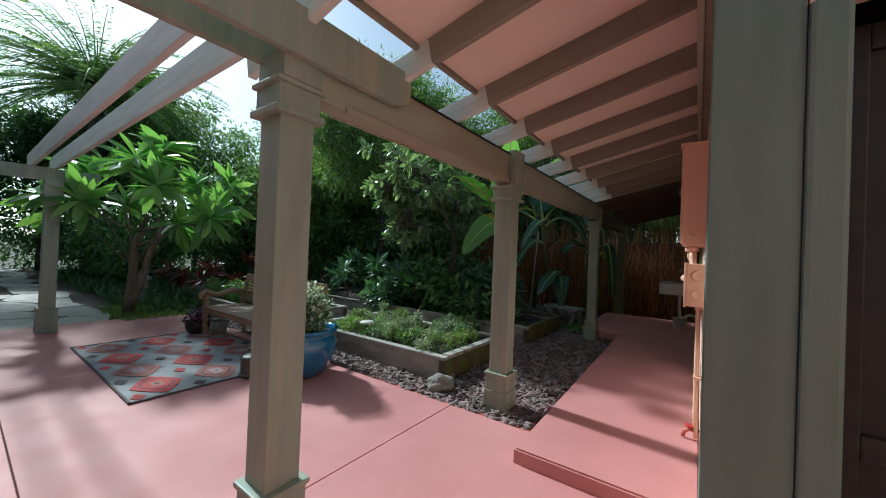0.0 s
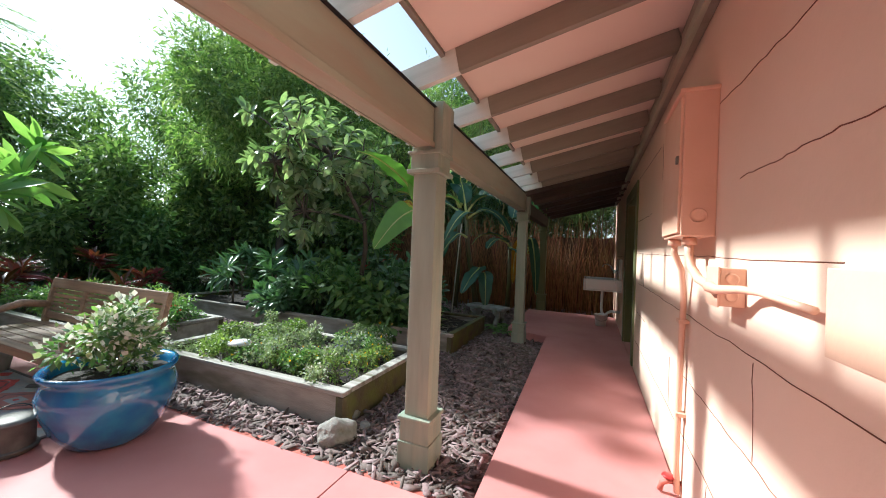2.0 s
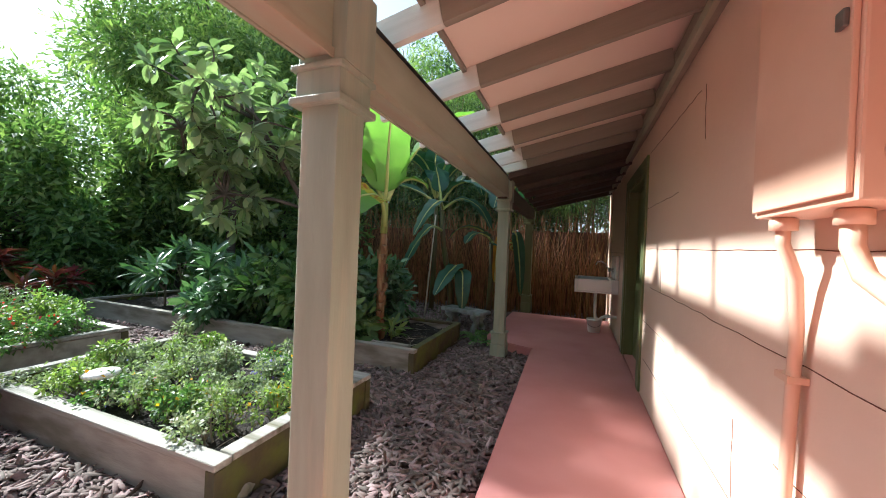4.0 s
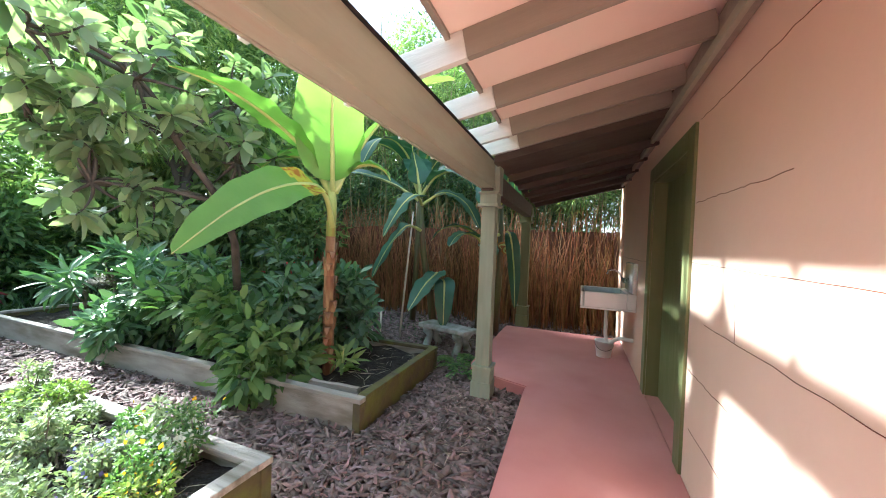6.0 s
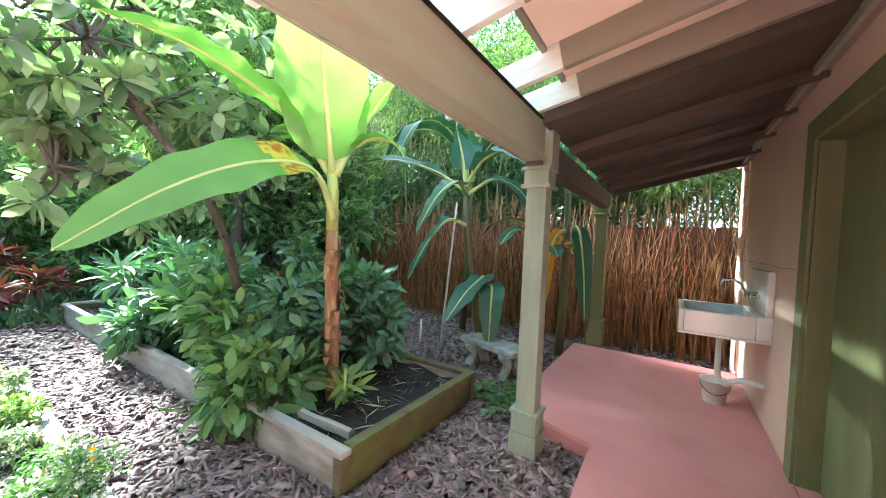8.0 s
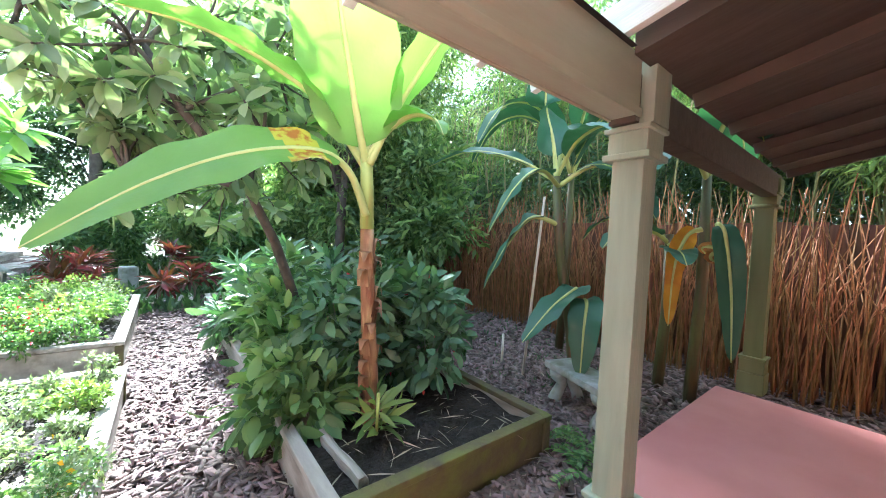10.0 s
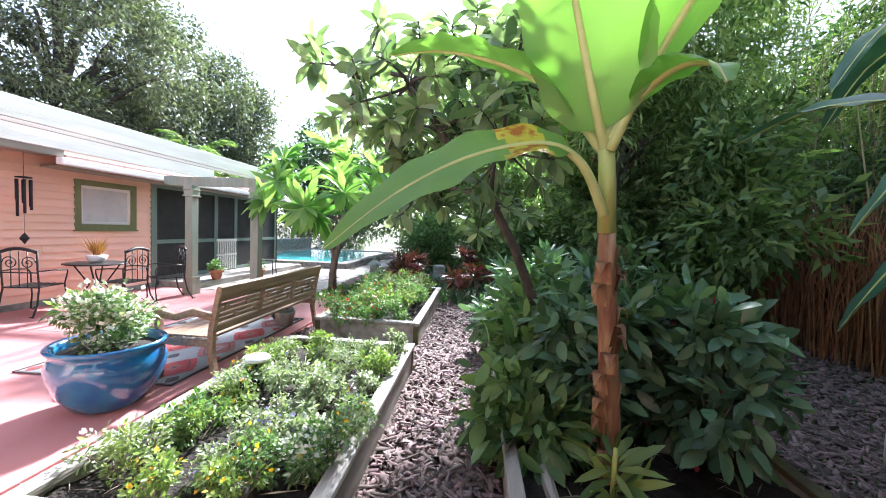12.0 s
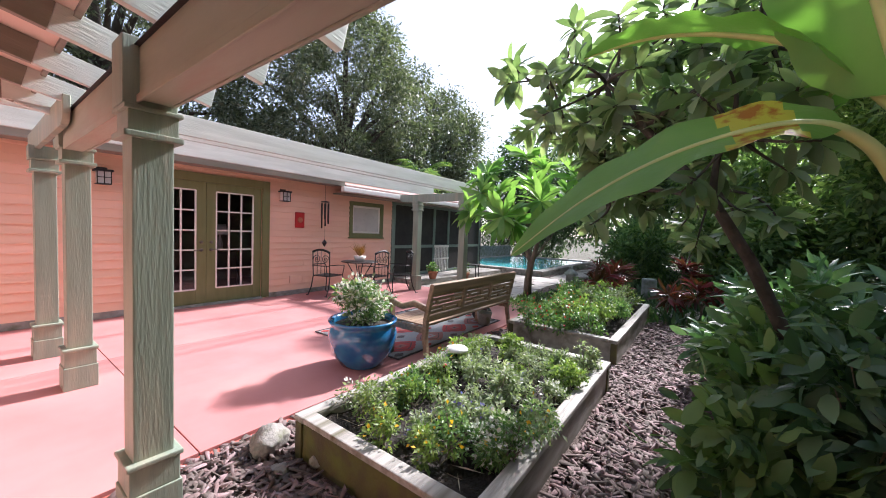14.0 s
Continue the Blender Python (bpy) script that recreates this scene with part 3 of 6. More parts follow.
hw(HX0, FX0, 0, NZ0)
hw(HX0, NX0, NZ0, NZ1)
hw(NX1, FX0, NZ0, NZ1)
hw(HX0, FX0, NZ1, 2.9)
hw(FX0, FX1, FT, 2.9)
hw(FX1, HX1, 0, 2.9)
pitch_b = 0.128
rows_n = int((TOPH - 0.1) / pitch_b) + 2
for r in range(rows_n):
    z = 0.10 + r * pitch_b
    spans = [(HX0, HX1)]
    holes = []
    if z < FT + 0.1:
        holes.append((FX0 - 0.14, FX1 + 0.14))
    if NZ0 - 0.19 < z < NZ1 + 0.08:
        holes.append((NX0 - 0.1, NX1 + 0.1))
    for a, b in holes:
        spans = [s for x0, x1 in spans for s in ((x0, min(x1, a)), (max(x0, b), x1)) if s[1] - s[0] > 0.05]
    for x0, x1 in spans:
        cuts = [x0]
        while x1 - cuts[-1] > 3.4:
            cuts.append(cuts[-1] + rng.uniform(1.6, 3.0))
        cuts.append(x1)
        for a, b in zip(cuts, cuts[1:]):
            bm = bmesh.new()
            prof = [(HY - 0.02, z), (HY + 0.02, z), (HY + 0.02, z + 0.01), (HY - 0.006, z + pitch_b + 0.004), (HY - 0.02, z + pitch_b + 0.004)]
            f = bm.faces.new([bm.verts.new((a + 0.001, y, zz)) for y, zz in prof])
            for v in bmesh.ops.extrude_face_region(bm, geom=[f])["geom"]:
                if isinstance(v, bmesh.types.BMVert):
                    v.co.x = b - 0.001
            part("siding_board", bm, M["wallside"], house)
part("base_strip", B(HX0, HY - 0.02, 0, FX0 - .14, HY + 0.03, 0.1, 0.004), M["cast"], house, "grey concrete base strip")
part("base_strip", B(FX1 + .14, HY - 0.02, 0, HX1, HY + 0.03, 0.1, 0.004), M["cast"], house, "grey concrete base strip")

fd = thing("french_doors", None, "olive green french doors with glazed panes", "door", kind="structure")
for x0, x1 in ((FX0 - 0.14, FX0), (FX1, FX1 + 0.14)):
    part("casing", B(x0, HY - 0.02, 0.02, x1, HY + 0.03, FT + 0.13, 0.004), M["olive"], fd)
part("casing", B(FX0, HY - 0.02, FT - 0.02, FX1, HY + 0.03, FT + 0.13, 0.004), M["olive"], fd)
part("threshold", B(FX0, HY - 0.15, 0.0, FX1, HY + 0.05, 0.035, 0.006), M["cast"], fd)


def glazed_leaf(x0, x1):
    lf = part("door_leaf", B(x0, HY - 0.06, 0.04, x0 + 0.16, HY - 0.015, FT - 0.02, 0.004), M["olive"], fd, "olive glazed door leaf")
    part("stile", B(x1 - 0.16, HY - 0.06, 0.04, x1, HY - 0.015, FT - 0.02, 0.004), M["olive"], lf)
    part("rail", B(x0 + 0.16, HY - 0.06, 0.04, x1 - 0.16, HY - 0.015, 0.30, 0.004), M["olive"], lf)
    part("rail", B(x0 + 0.16, HY - 0.06, FT - 0.17, x1 - 0.16, HY - 0.015, FT - 0.02, 0.004), M["olive"], lf)
    gx0, gx1, gz0, gz1 = x0 + 0.16, x1 - 0.16, 0.30, FT - 0.17
    for i in range(4):
        x = gx0 + (gx1 - gx0) * i / 3
        part("muntin", B(x - 0.012, HY - 0.055, gz0, x + 0.012, HY - 0.012, gz1, 0.003), M["white"], lf)
    for j in range(6):
        z = gz0 + (gz1 - gz0) * j / 5
        part("muntin", B(gx0, HY - 0.054, z - 0.012, gx1, HY - 0.013, z + 0.012, 0.003), M["white"], lf)
    for i in range(3):
        for j in range(5):
            a, b = gx0 + (gx1 - gx0) * i / 3 + .013, gx0 + (gx1 - gx0) * (i + 1) / 3 - .013
            c, d = gz0 + (gz1 - gz0) * j / 5 + .013, gz0 + (gz1 - gz0) * (j + 1) / 5 - .013
            p = part("pane", B(a, HY - 0.04, c, b, HY - 0.034, d, 0), M["glass"], lf)
            p.visible_shadow = False
    return lf


mid = (FX0 + FX1) / 2
for lf, hx, sgn in ((glazed_leaf(FX0 + 0.01, mid - 0.003), mid - 0.08, -1), (glazed_leaf(mid + 0.003, FX1 - 0.01), mid + 0.08, 1)):
    bm = lathe([(0.03, 0), (0.03, 0.012), (0.012, 0.018), (0.012, 0.05)], 14, m=pose(hx, HY - 0.015, 1.0, -90))
    tube([(hx, HY + 0.035, 1.0), (hx + sgn * 0.06, HY + 0.035, 1.005), (hx + sgn * 0.12, HY + 0.032, 0.995)], 0.009, 8, bm)
    part("lever_handle", bm, M["galv"], lf, "dark bronze lever handle", True)
    part("deadbolt", lathe([(0.028, 0), (0.026, 0.015), (0.01, 0.02)], 14, m=pose(hx, HY - 0.015, 1.14, -90)), M["galv"], lf, "bronze deadbolt", True)
# whole room shell shares one muted tone that stands for dim light
struct("room_back", B(-6, HY - 3.2, 0, 0, HY - 3.1, 2.7, 0), M["room"], "far wall of the room behind the french doors, dimness in its colour")
struct("room_floor", B(-6, HY - 3.1, -0.1, 0, HY - 0.17, 0.0, 0), M["room"], "floor inside the house, dimness in its colour")
struct("room_ceiling", B(-6, HY - 3.1, 2.61, 0, HY - 0.17, 2.7, 0), M["room"], "ceiling inside the house, dimness in its colour")
struct("room_side", B(-6.1, HY - 3.1, 0, -6, HY - 0.17, 2.7, 0), M["room"], "side wall inside the house, dimness in its colour")
struct("room_side_east", B(0, HY - 3.1, 0, .1, HY - 0.17, 2.7, 0), M["room"], "side wall inside the house, dimness in its colour")
lampthing = thing("table_lamp", pose(-4.05, HY - 0.9, 0.95), "white table lamp with a conical shade behind the glass", "lamp")
part("shade", lathe([(0.17, 0.30), (0.19, 0.30), (0.10, 0.52), (0.09, 0.52)], 20), M["white"], lampthing, "white cloth shade", True)
part("base", lathe([(0.07, 0), (0.05, 0.03), (0.06, 0.12), (0.02, 0.25), (0.015, 0.32)], 16), M["white"], lampthing, "", True)
tb = thing("side_table", pose(-4.05, HY - 0.9, 0), "dark side table behind the glass", "table")
part("tabletop", B(-0.3, -0.25, 0.9, 0.3, 0.25, 0.95), M["darkbark"], tb)
for sx in (-0.26, 0.26):
    for sy in (-0.21, 0.21):
        part("leg", B(sx - 0.02, sy - 0.02, 0, sx + 0.02, sy + 0.02, 0.9), M["darkbark"], tb)

win = thing("window_1", None, "small frosted window in an olive frame", "window", kind="structure")
for a in ((NX0 - 0.1, NX0, NZ0 - 0.1, NZ1 + 0.1), (NX1, NX1 + 0.1, NZ0 - 0.1, NZ1 + 0.1)):
    part("window_frame", B(a[0], HY - 0.02, a[2], a[1], HY + 0.03, a[3], 0.004), M["olive"], win)
for z0, z1 in ((NZ0 - 0.1, NZ0), (NZ1, NZ1 + 0.1)):
    part("window_frame", B(NX0, HY - 0.02, z0, NX1, HY + 0.03, z1, 0.004), M["olive"], win)
part("window_sill", B(NX0 - 0.12, HY - 0.02, NZ0 - 0.13, NX1 + 0.12, HY + 0.05, NZ0 - 0.101, 0.004), M["olive"], win)
for a in ((NX0, NX0 + 0.05, NZ0, NZ1), (NX1 - 0.05, NX1, NZ0, NZ1), (NX0 + .05, NX1 - .05, NZ0, NZ0 + 0.05), (NX0 + .05, NX1 - .05, NZ1 - 0.05, NZ1)):
    part("sash", B(a[0], HY - 0.05, a[2], a[1], HY - 0.01, a[3], 0.003), M["white"], win)
part("pane", B(NX0 + 0.05, HY - 0.04, NZ0 + 0.05, NX1 - 0.05, HY - 0.03, NZ1 - 0.05, 0), M["frost"], win, "frosted grey pane")

# roof over the house
roof = thing("house_roof", None, "low pink-grey shingle roof with an olive fascia", "roof", kind="structure")
EV = -1.42
part("soffit", B(-6.1, HY - 0.02, 2.45, 1.8, EV, 2.47, 0), M["rafter"], roof, "taupe soffit")
part("fascia", B(-6.1, EV, 2.43, 1.8, EV + 0.03, 2.54, 0.003), M["rafter"], roof)
sl = math.radians(13)
for r in range(16):
    y = EV + 0.05 - r * 0.2
    z = 2.545 + r * 0.2 * math.tan(sl)
    x = -6.15
    while x < 1.8:
        w = rng.uniform(0.7, 1.1)
        part("shingle", B(x, -0.22, 0, min(x + w, 1.8) - 0.006, 0.0, 0.014, 0), M["shingle"], roof, m=pose(0, y, z + 0.006, -13, 0, 0))
        x += w
part("deck", B(-6.1, -4.0, -0.03, 1.8, 0, 0, 0, pose(0, EV + 0.02, 2.543, -13)), M["dark"], roof)
low = thing("porch_annex_roof", None, "low roof of the screened porch with a white gutter", "roof", kind="structure")
part("gutter", B(-13.0, -1.42, 2.30, -6.0, -1.30, 2.42, 0.02), M["white"], low, "white metal gutter")
part("deck", B(-13.0, -3.6, -0.02, -6.12, 0, 0.03, 0, pose(0, -1.38, 2.44, -13)), M["shingle"], low, "grey shingle deck")
part("soffit", B(-13.0, HY - 0.02, 2.27, -6.12, -1.43, 2.30, 0), M["rafter"], low)
part("vent_pipe", lathe([(0.04, 0), (0.04, 0.3), (0.035, 0.3)], 14, m=pose(-6.9, -2.0, 2.52)), M["white"], low, "white vent pipe", True)

# screened porch at the end of the house wall
sp = thing("screened_porch", None, "screened porch with olive posts and a white rail gate", "porch", kind="structure")
part("corner_trim", B(-8.22, HY - 0.1, 0, -8.1, HY + 0.04, 2.3, 0.004), M["grn"], sp)
for i, x in enumerate((-8.22, -9.3, -10.1, -10.9, -12.0, -13.0)):
    part("upright", B(x - 0.05, HY - 0.06, 0.1, x + 0.05, HY, 2.28, 0.004), M["grn"], sp)
for z in (0.12, 0.95, 2.2):
    part("rail", B(-13, HY - 0.05, z, -8.27, HY - 0.01, z + 0.09, 0.004), M["grn"], sp)
part("screen", B(-13, HY - 0.034, 0.2, -8.2, HY - 0.03, 2.25, 0), M["screen"], sp, "dark insect screen")
for i in range(9):
    part("baluster", B(-10.85 + i * 0.085, HY + 0.001, 0.15, -10.82 + i * 0.085, HY + 0.03, 0.95, 0.003), M["white"], sp)
part("gate_rail", B(-10.9, HY + 0.001, 0.95, -10.1, HY + 0.035, 1.02, 0.003), M["white"], sp)
part("gate_rail", B(-10.9, HY + 0.001, 0.55, -10.1, HY + 0.035, 0.60, 0.003), M["white"], sp)
part("deck", B(-13, HY + 0.0, -0.1, -8.3, -0.9, 0.12, 0.01), M["whitewash"], sp, "pale painted porch step")
# porch back and side carry the shade behind the screen as colour
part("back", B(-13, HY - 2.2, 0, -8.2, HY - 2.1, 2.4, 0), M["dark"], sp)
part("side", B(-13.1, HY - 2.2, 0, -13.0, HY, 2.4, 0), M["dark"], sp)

# ---- raised beds ----
def raised_bed(name, x0, x1, y0, y1, h, label, wood="grey", front=None, c=0.08):
    b = thing(name, pose(0, 0, 0), label, "raised bed", "raised beds")
    t = 0.05
    front = front or wood
    for a, mt in (((x0, y0, x1, y0 + t), front), ((x0, y1 - t, x1, y1), front), ((x0, y0 + t, x0 + t, y1 - t), wood), ((x1 - t, y0 + t, x1, y1 - t), wood)):
        part("side_board", B(a[0], a[1], -0.08, a[2], a[3], h - 0.042, 0.006), M[mt], b)
    for i, a in enumerate(((x0 - 0.02, y0 - 0.02, x1 + 0.02, y0 + c), (x0 - 0.02, y1 - c, x1 + 0.02, y1 + 0.02), (x0 - 0.02, y0 + c + .002, x0 + c, y1 - c - .002), (x1 - c, y0 + c + .002, x1 + 0.02, y1 - c - .002))):
        part("cap_board", B(a[0], a[1], h - 0.04 + 0.002 * i, a[2], a[3], h + 0.002 * i, 0.008), M["grey" if c > 0.07 else "moss" if i in (1, 3) else "whitewash"], b, "weathered cap board")
    for x in (x0 - 0.015, x1 - 0.055):
        for y in (y0 - 0.015, y1 - 0.055):
            part("corner_post", B(x, y, -0.08, x + 0.07, y + 0.07, h - 0.045, 0.008), M["moss"], b, "mossy corner post")
    bm = bmesh.new()
    nx, ny = max(4, int((x1 - x0) / 0.09)), max(4, int((y1 - y0) / 0.09))
    g = [[bm.verts.new((x0 + t + (x1 - x0 - 2 * t) * i / nx, y0 + t + (y1 - y0 - 2 * t) * j / ny, h - 0.09 + 0.05 * noise.noise((i * 0.6, j * 0.6, x0)))) for j in range(ny + 1)] for i in range(nx + 1)]
    for i in range(nx):
        for j in range(ny):
            bm.faces.new((g[i][j], g[i + 1][j], g[i + 1][j + 1], g[i][j + 1]))
    part("soil", bm, M["soil"], b, "dark loose soil", True)
    return b


raised_bed("raised_bed", -4.75, -2.22, 3.17, 4.57, 0.25, "grey weathered timber raised bed full of herbs", "moss", "whitewash")
raised_bed("raised_bed", -8.5, -5.5, 3.12, 4.5, 0.28, "weathered timber raised bed with red flowers", "whitewash")
raised_bed("raised_bed", -8.5, -2.2, 5.44, 7.05, 0.24, "long low timber bed holding a banana plant and shrubs", "moss", "whitewash", 0.062)
log = thing("split_log", pose(0, 0, 0), "split grey log lying inside the bed board", "log")
bm = bmesh.new()
rings = []
for i in range(15):
    x, w = -2.36 - i * 0.11, 0.032 + 0.012 * noise.noise((i * 0.8, 2, 0))
    y, z = 5.67 - 0.005 * i + 0.012 * noise.noise((i * 0.6, 0, 3)), 0.165
    t = 0.05 + 0.015 * noise.noise((i * 0.9, 5, 1))
    rings.append([bm.verts.new(p) for p in ((x, y - w, z), (x, y + w, z), (x, y + w * 0.8, z + t * 0.8), (x, y + w * 0.1, z + t * 1.15), (x, y - w * 0.9, z + t))])
for r0, r1 in zip(rings, rings[1:]):
    for k in range(5):
        bm.faces.new((r0[k], r0[(k + 1) % 5], r1[(k + 1) % 5], r1[k]))
bm.faces.new(rings[0])
bm.faces.new(rings[-1][::-1])
part("log", bm, M["grey"], log)


# ---- bark chips ----
def chips(name, x0, x1, y0, y1, n, z, s0, s1, material, label, skip=(), slim=1.0):
    p = np.column_stack((rng.uniform(x0, x1, n), rng.uniform(y0, y1, n), z + rng.uniform(0, 0.035, n)))
    keep = np.ones(n, bool)
    for a, b, c, d in skip:
        keep &= ~((p[:, 0] > a) & (p[:, 0] < b) & (p[:, 1] > c) & (p[:, 1] < d))
    p = p[keep]
    d = rng.normal(0, 1, (len(p), 3)) * (1, 1, 0.3)
    v = np.array([(-.5, -.2, 0), (.42, -.17, 0), (.5, .13, 0), (-.35, .22, 0), (-.47, -.17, .06), (.4, -.14, .08), (.46, .12, .05), (-.33, .2, .07)], float) * (1, slim, 1)
    f = [(4, 5, 6, 7), (0, 1, 5, 4), (1, 2, 6, 5), (2, 3, 7, 6), (3, 0, 4, 7)]
    ob = part(name, leaves(name, p, d, rng.uniform(s0, s1, len(p)), (v, f), material, up=1.1, jit=0.05), None)
    return tagged(ob, label, "mulch", kind="stuff")


BEDS = ((-4.8, -2.17, 3.12, 4.62), (-8.55, -5.45, 3.08, 4.54), (-8.55, -2.15, 5.4, 7.1), (-1.08, 1, 2.2, 9.4), (-1.8, 1, 6.75, 9.4))
chips("bark_mulch", -6.0, -1.0, 2.76, 8.5, 22000, -0.045, 0.04, 0.13, M["mulch"], "loose brown and mauve bark chips", BEDS)
chips("bark_mulch", -6.0, -1.0, 2.76, 8.5, 26000, -0.04, 0.04, 0.15, M["mulch"], "slender shreds of brown bark", BEDS, 0.45)
chips("bark_mulch", -10.2, -6.0, 2.76, 11.0, 9000, -0.045, 0.05, 0.12, M["mulch"], "loose brown and mauve bark chips", BEDS)
chips("bark_mulch", -6.0, 0.2, 8.5, 11.0, 8000, -0.045, 0.05, 0.12, M["mulch"], "loose brown bark chips by the fence", BEDS)
tw = np.column_stack((rng.uniform(-4.5, 0, 1600), rng.uniform(5.2, 10.6, 1600), rng.uniform(-0.02, 0.0, 1600)))
sk = np.ones(1600, bool)
for a, b, c, d in BEDS:
    sk &= ~((tw[:, 0] > a) & (tw[:, 0] < b) & (tw[:, 1] > c) & (tw[:, 1] < d))
tagged(part("dry_twigs", leaves("dry_twigs", tw[sk], rng.normal(0, 1, (sk.sum(), 3)) * (1, 1, 0.1), rng.uniform(0.06, 0.2, sk.sum()), leaf_shape(0.06, 0.02, 0.03, "small"), M["twig"], jit=0.02)), "pale dry twigs and straw strewn on the mulch", "litter", kind="stuff")


bt = np.column_stack((rng.uniform(-4.65, -2.35, 260), rng.uniform(3.28, 4.45, 260), rng.uniform(0.17, 0.21, 260)))
bt2 = np.column_stack((rng.uniform(-3.4, -2.3, 120), rng.uniform(5.6, 6.95, 120), rng.uniform(0.16, 0.20, 120)))
for q_, w_ in ((bt, "herb bed"), (bt2, "banana bed")):
    tagged(part("dry_twigs", leaves("dry_twigs", q_, rng.normal(0, 1, (len(q_), 3)) * (1, 1, 0.12), rng.uniform(0.05, 0.22, len(q_)), leaf_shape(0.05, 0.02, 0.03, "small"), M["twig"], jit=0.02)), "pale dry twigs lying on the soil of the " + w_, "litter", kind="stuff")


# ---- rocks ----
def rock(x, y, z, sx, sy, sz, seed):
    bm = bmesh.new()
    bmesh.ops.create_icosphere(bm, subdivisions=4, radius=1)
    for v in bm.verts:
        k = 1 + 0.28 * noise.noise(v.co * 1.3 + Vector((seed, 0, 0))) + 0.1 * noise.noise(v.co * 4 + Vector((seed, 3, 0)))
        v.co = Vector((v.co.x * sx * k, v.co.y * sy * k, v.co.z * sz * k))
    return tagged(part("rock", bm, M["stone"], None, "rough grey limestone rock on the mulch", True, pose(x, y, z, 0, 0, seed * 40)), category="rock", group="rocks")


rock(-2.12, 2.98, 0.04, 0.14, 0.11, 0.095, 1.0)
rock(-2.25, 3.35, -0.01, 0.07, 0.05, 0.05, 2.2)
rock(-2.05, 3.25, -0.02, 0.06, 0.05, 0.04, 3.1)

# ---- blue pot with its bush ----
POT = (-3.52, 2.3)
pot = thing("glazed_pot", pose(*POT, 0), "large blue glazed ceramic pot on the patio", "pot")
part("body", lathe([(0.20, 0.0), (0.235, 0.02), (0.31, 0.13), (0.365, 0.28), (0.372, 0.36), (0.345, 0.43), (0.33, 0.455), (0.365, 0.475), (0.375, 0.50), (0.36, 0.515), (0.33, 0.50), (0.315, 0.46), (0.31, 0.42)], 48), M["blue"], pot, "", True)
part("soil", lathe([(0.315, 0.40), (0.315, 0.445), (0.1, 0.47)], 32), M["soil"], pot, "dark potting soil", True)


def bush(name, loc, blobs, per, size, shape, material, label, category="shrub", group="", stems=8, extra=()):
    b = thing(name, pose(*loc), label, category, group)
    bm = bmesh.new()
    for x, y, z, r in (blobs * 3)[:stems]:
        tube(curve((rng.uniform(-.04, .04), rng.uniform(-.04, .04), 0), (x * 0.3, y * 0.3, z * 0.5), (x, y, z), 5), [0.008, 0.007, 0.006, 0.005, 0.004, 0.003], 5, bm)
    part("stem", bm, M["bark"], b)
    P, D = cloud(blobs, per)
    part("foliage", leaves("foliage", P, D, rng.uniform(size * 0.6, size * 1.2, len(P)), shape, material), None, b)
    for nm, mt, n, s, lab in extra:
        P, D = cloud(blobs, max(1, n // len(blobs)), 0.95)
        P[:, 2] += 0.02
        part(nm, leaves(nm, P, D + (0, 0, 0.6), rng.uniform(s * 0.7, s * 1.2, len(P)), leaf_shape(0.8, 0.1, 0.05, "small"), mt), None, b, lab)
    return b


LS = leaf_shape(0.5, 0.08, 0.15, "small")
bush("potted_bush", (*POT, 0.45), blobs_in(0, 0, 0.22, 0.26, 0.26, 0.2, 16, 0.10, 0.15), 75, 0.06, LS, M["lf_mid"], "leafy bush with white flowers in the blue pot", extra=(("blossom", M["petal_w"], 700, 0.045, "small white flowers"), ("pale_leaves", M["lf_pale"], 260, 0.055, "")))

# ---- rug ----
rug = thing("rug", pose(-5.1, 1.72, 0.002, 0, 0, 0), "faded woven outdoor rug with red medallions", "rug")
bm = bmesh.new()
N = 40
RW, RH = 2.5, 1.62
g = [[bm.verts.new((-RW / 2 + RW * i / N, -RH / 2 + RH * j / 24, 0.006 + 0.004 * noise.noise((i * .3, j * .3, 0)))) for j in range(25)] for i in range(N + 1)]
for i in range(N):
    for j in range(24):
        bm.faces.new((g[i][j], g[i + 1][j], g[i + 1][j + 1], g[i][j + 1]))
part("field", bm, M["rug"], rug, "", True)
for a in ((-RW / 2, -RH / 2, RW / 2, -RH / 2 + 0.02), (-RW / 2, RH / 2 - 0.02, RW / 2, RH / 2), (-RW / 2, -RH / 2, -RW / 2 + 0.02, RH / 2), (RW / 2 - 0.02, -RH / 2, RW / 2, RH / 2)):
    part("border", B(a[0], a[1], 0.0, a[2], a[3], 0.0145, 0.002), M["rugdark"], rug, "dark bound edge")


def medallion(cx, cy, s, mt, dz=0.0):
    bm = bmesh.new()
    k = 0.011
    for sc, z in ((1.0, k), ):
        pts = []
        steps = 7
        for q in range(4):
            for i in range(steps):
                t = i / steps
                r = 1 - 0.06 * (i % 2)
                a0, a1 = [(1, 0), (0, 1), (-1, 0), (0, -1)][q], [(0, 1), (-1, 0), (0, -1), (1, 0)][q]
                x, y = a0[0] * (1 - t) + a1[0] * t, a0[1] * (1 - t) + a1[1] * t
                n = (abs(x) ** 1.2 + abs(y) ** 1.2) ** (1 / 1.2)
                pts.append((cx + x / n * s * r * 1.1, cy + y / n * s * 0.78 * r))
        f = bm.faces.new([bm.verts.new((x, y, z)) for x, y in pts])
        for v in bmesh.ops.extrude_face_region(bm, geom=[f])["geom"]:
            if isinstance(v, bmesh.types.BMVert):
                v.co.z += 0.002 + dz
    part("medallion", bm, M[mt], rug, "woven medallion")


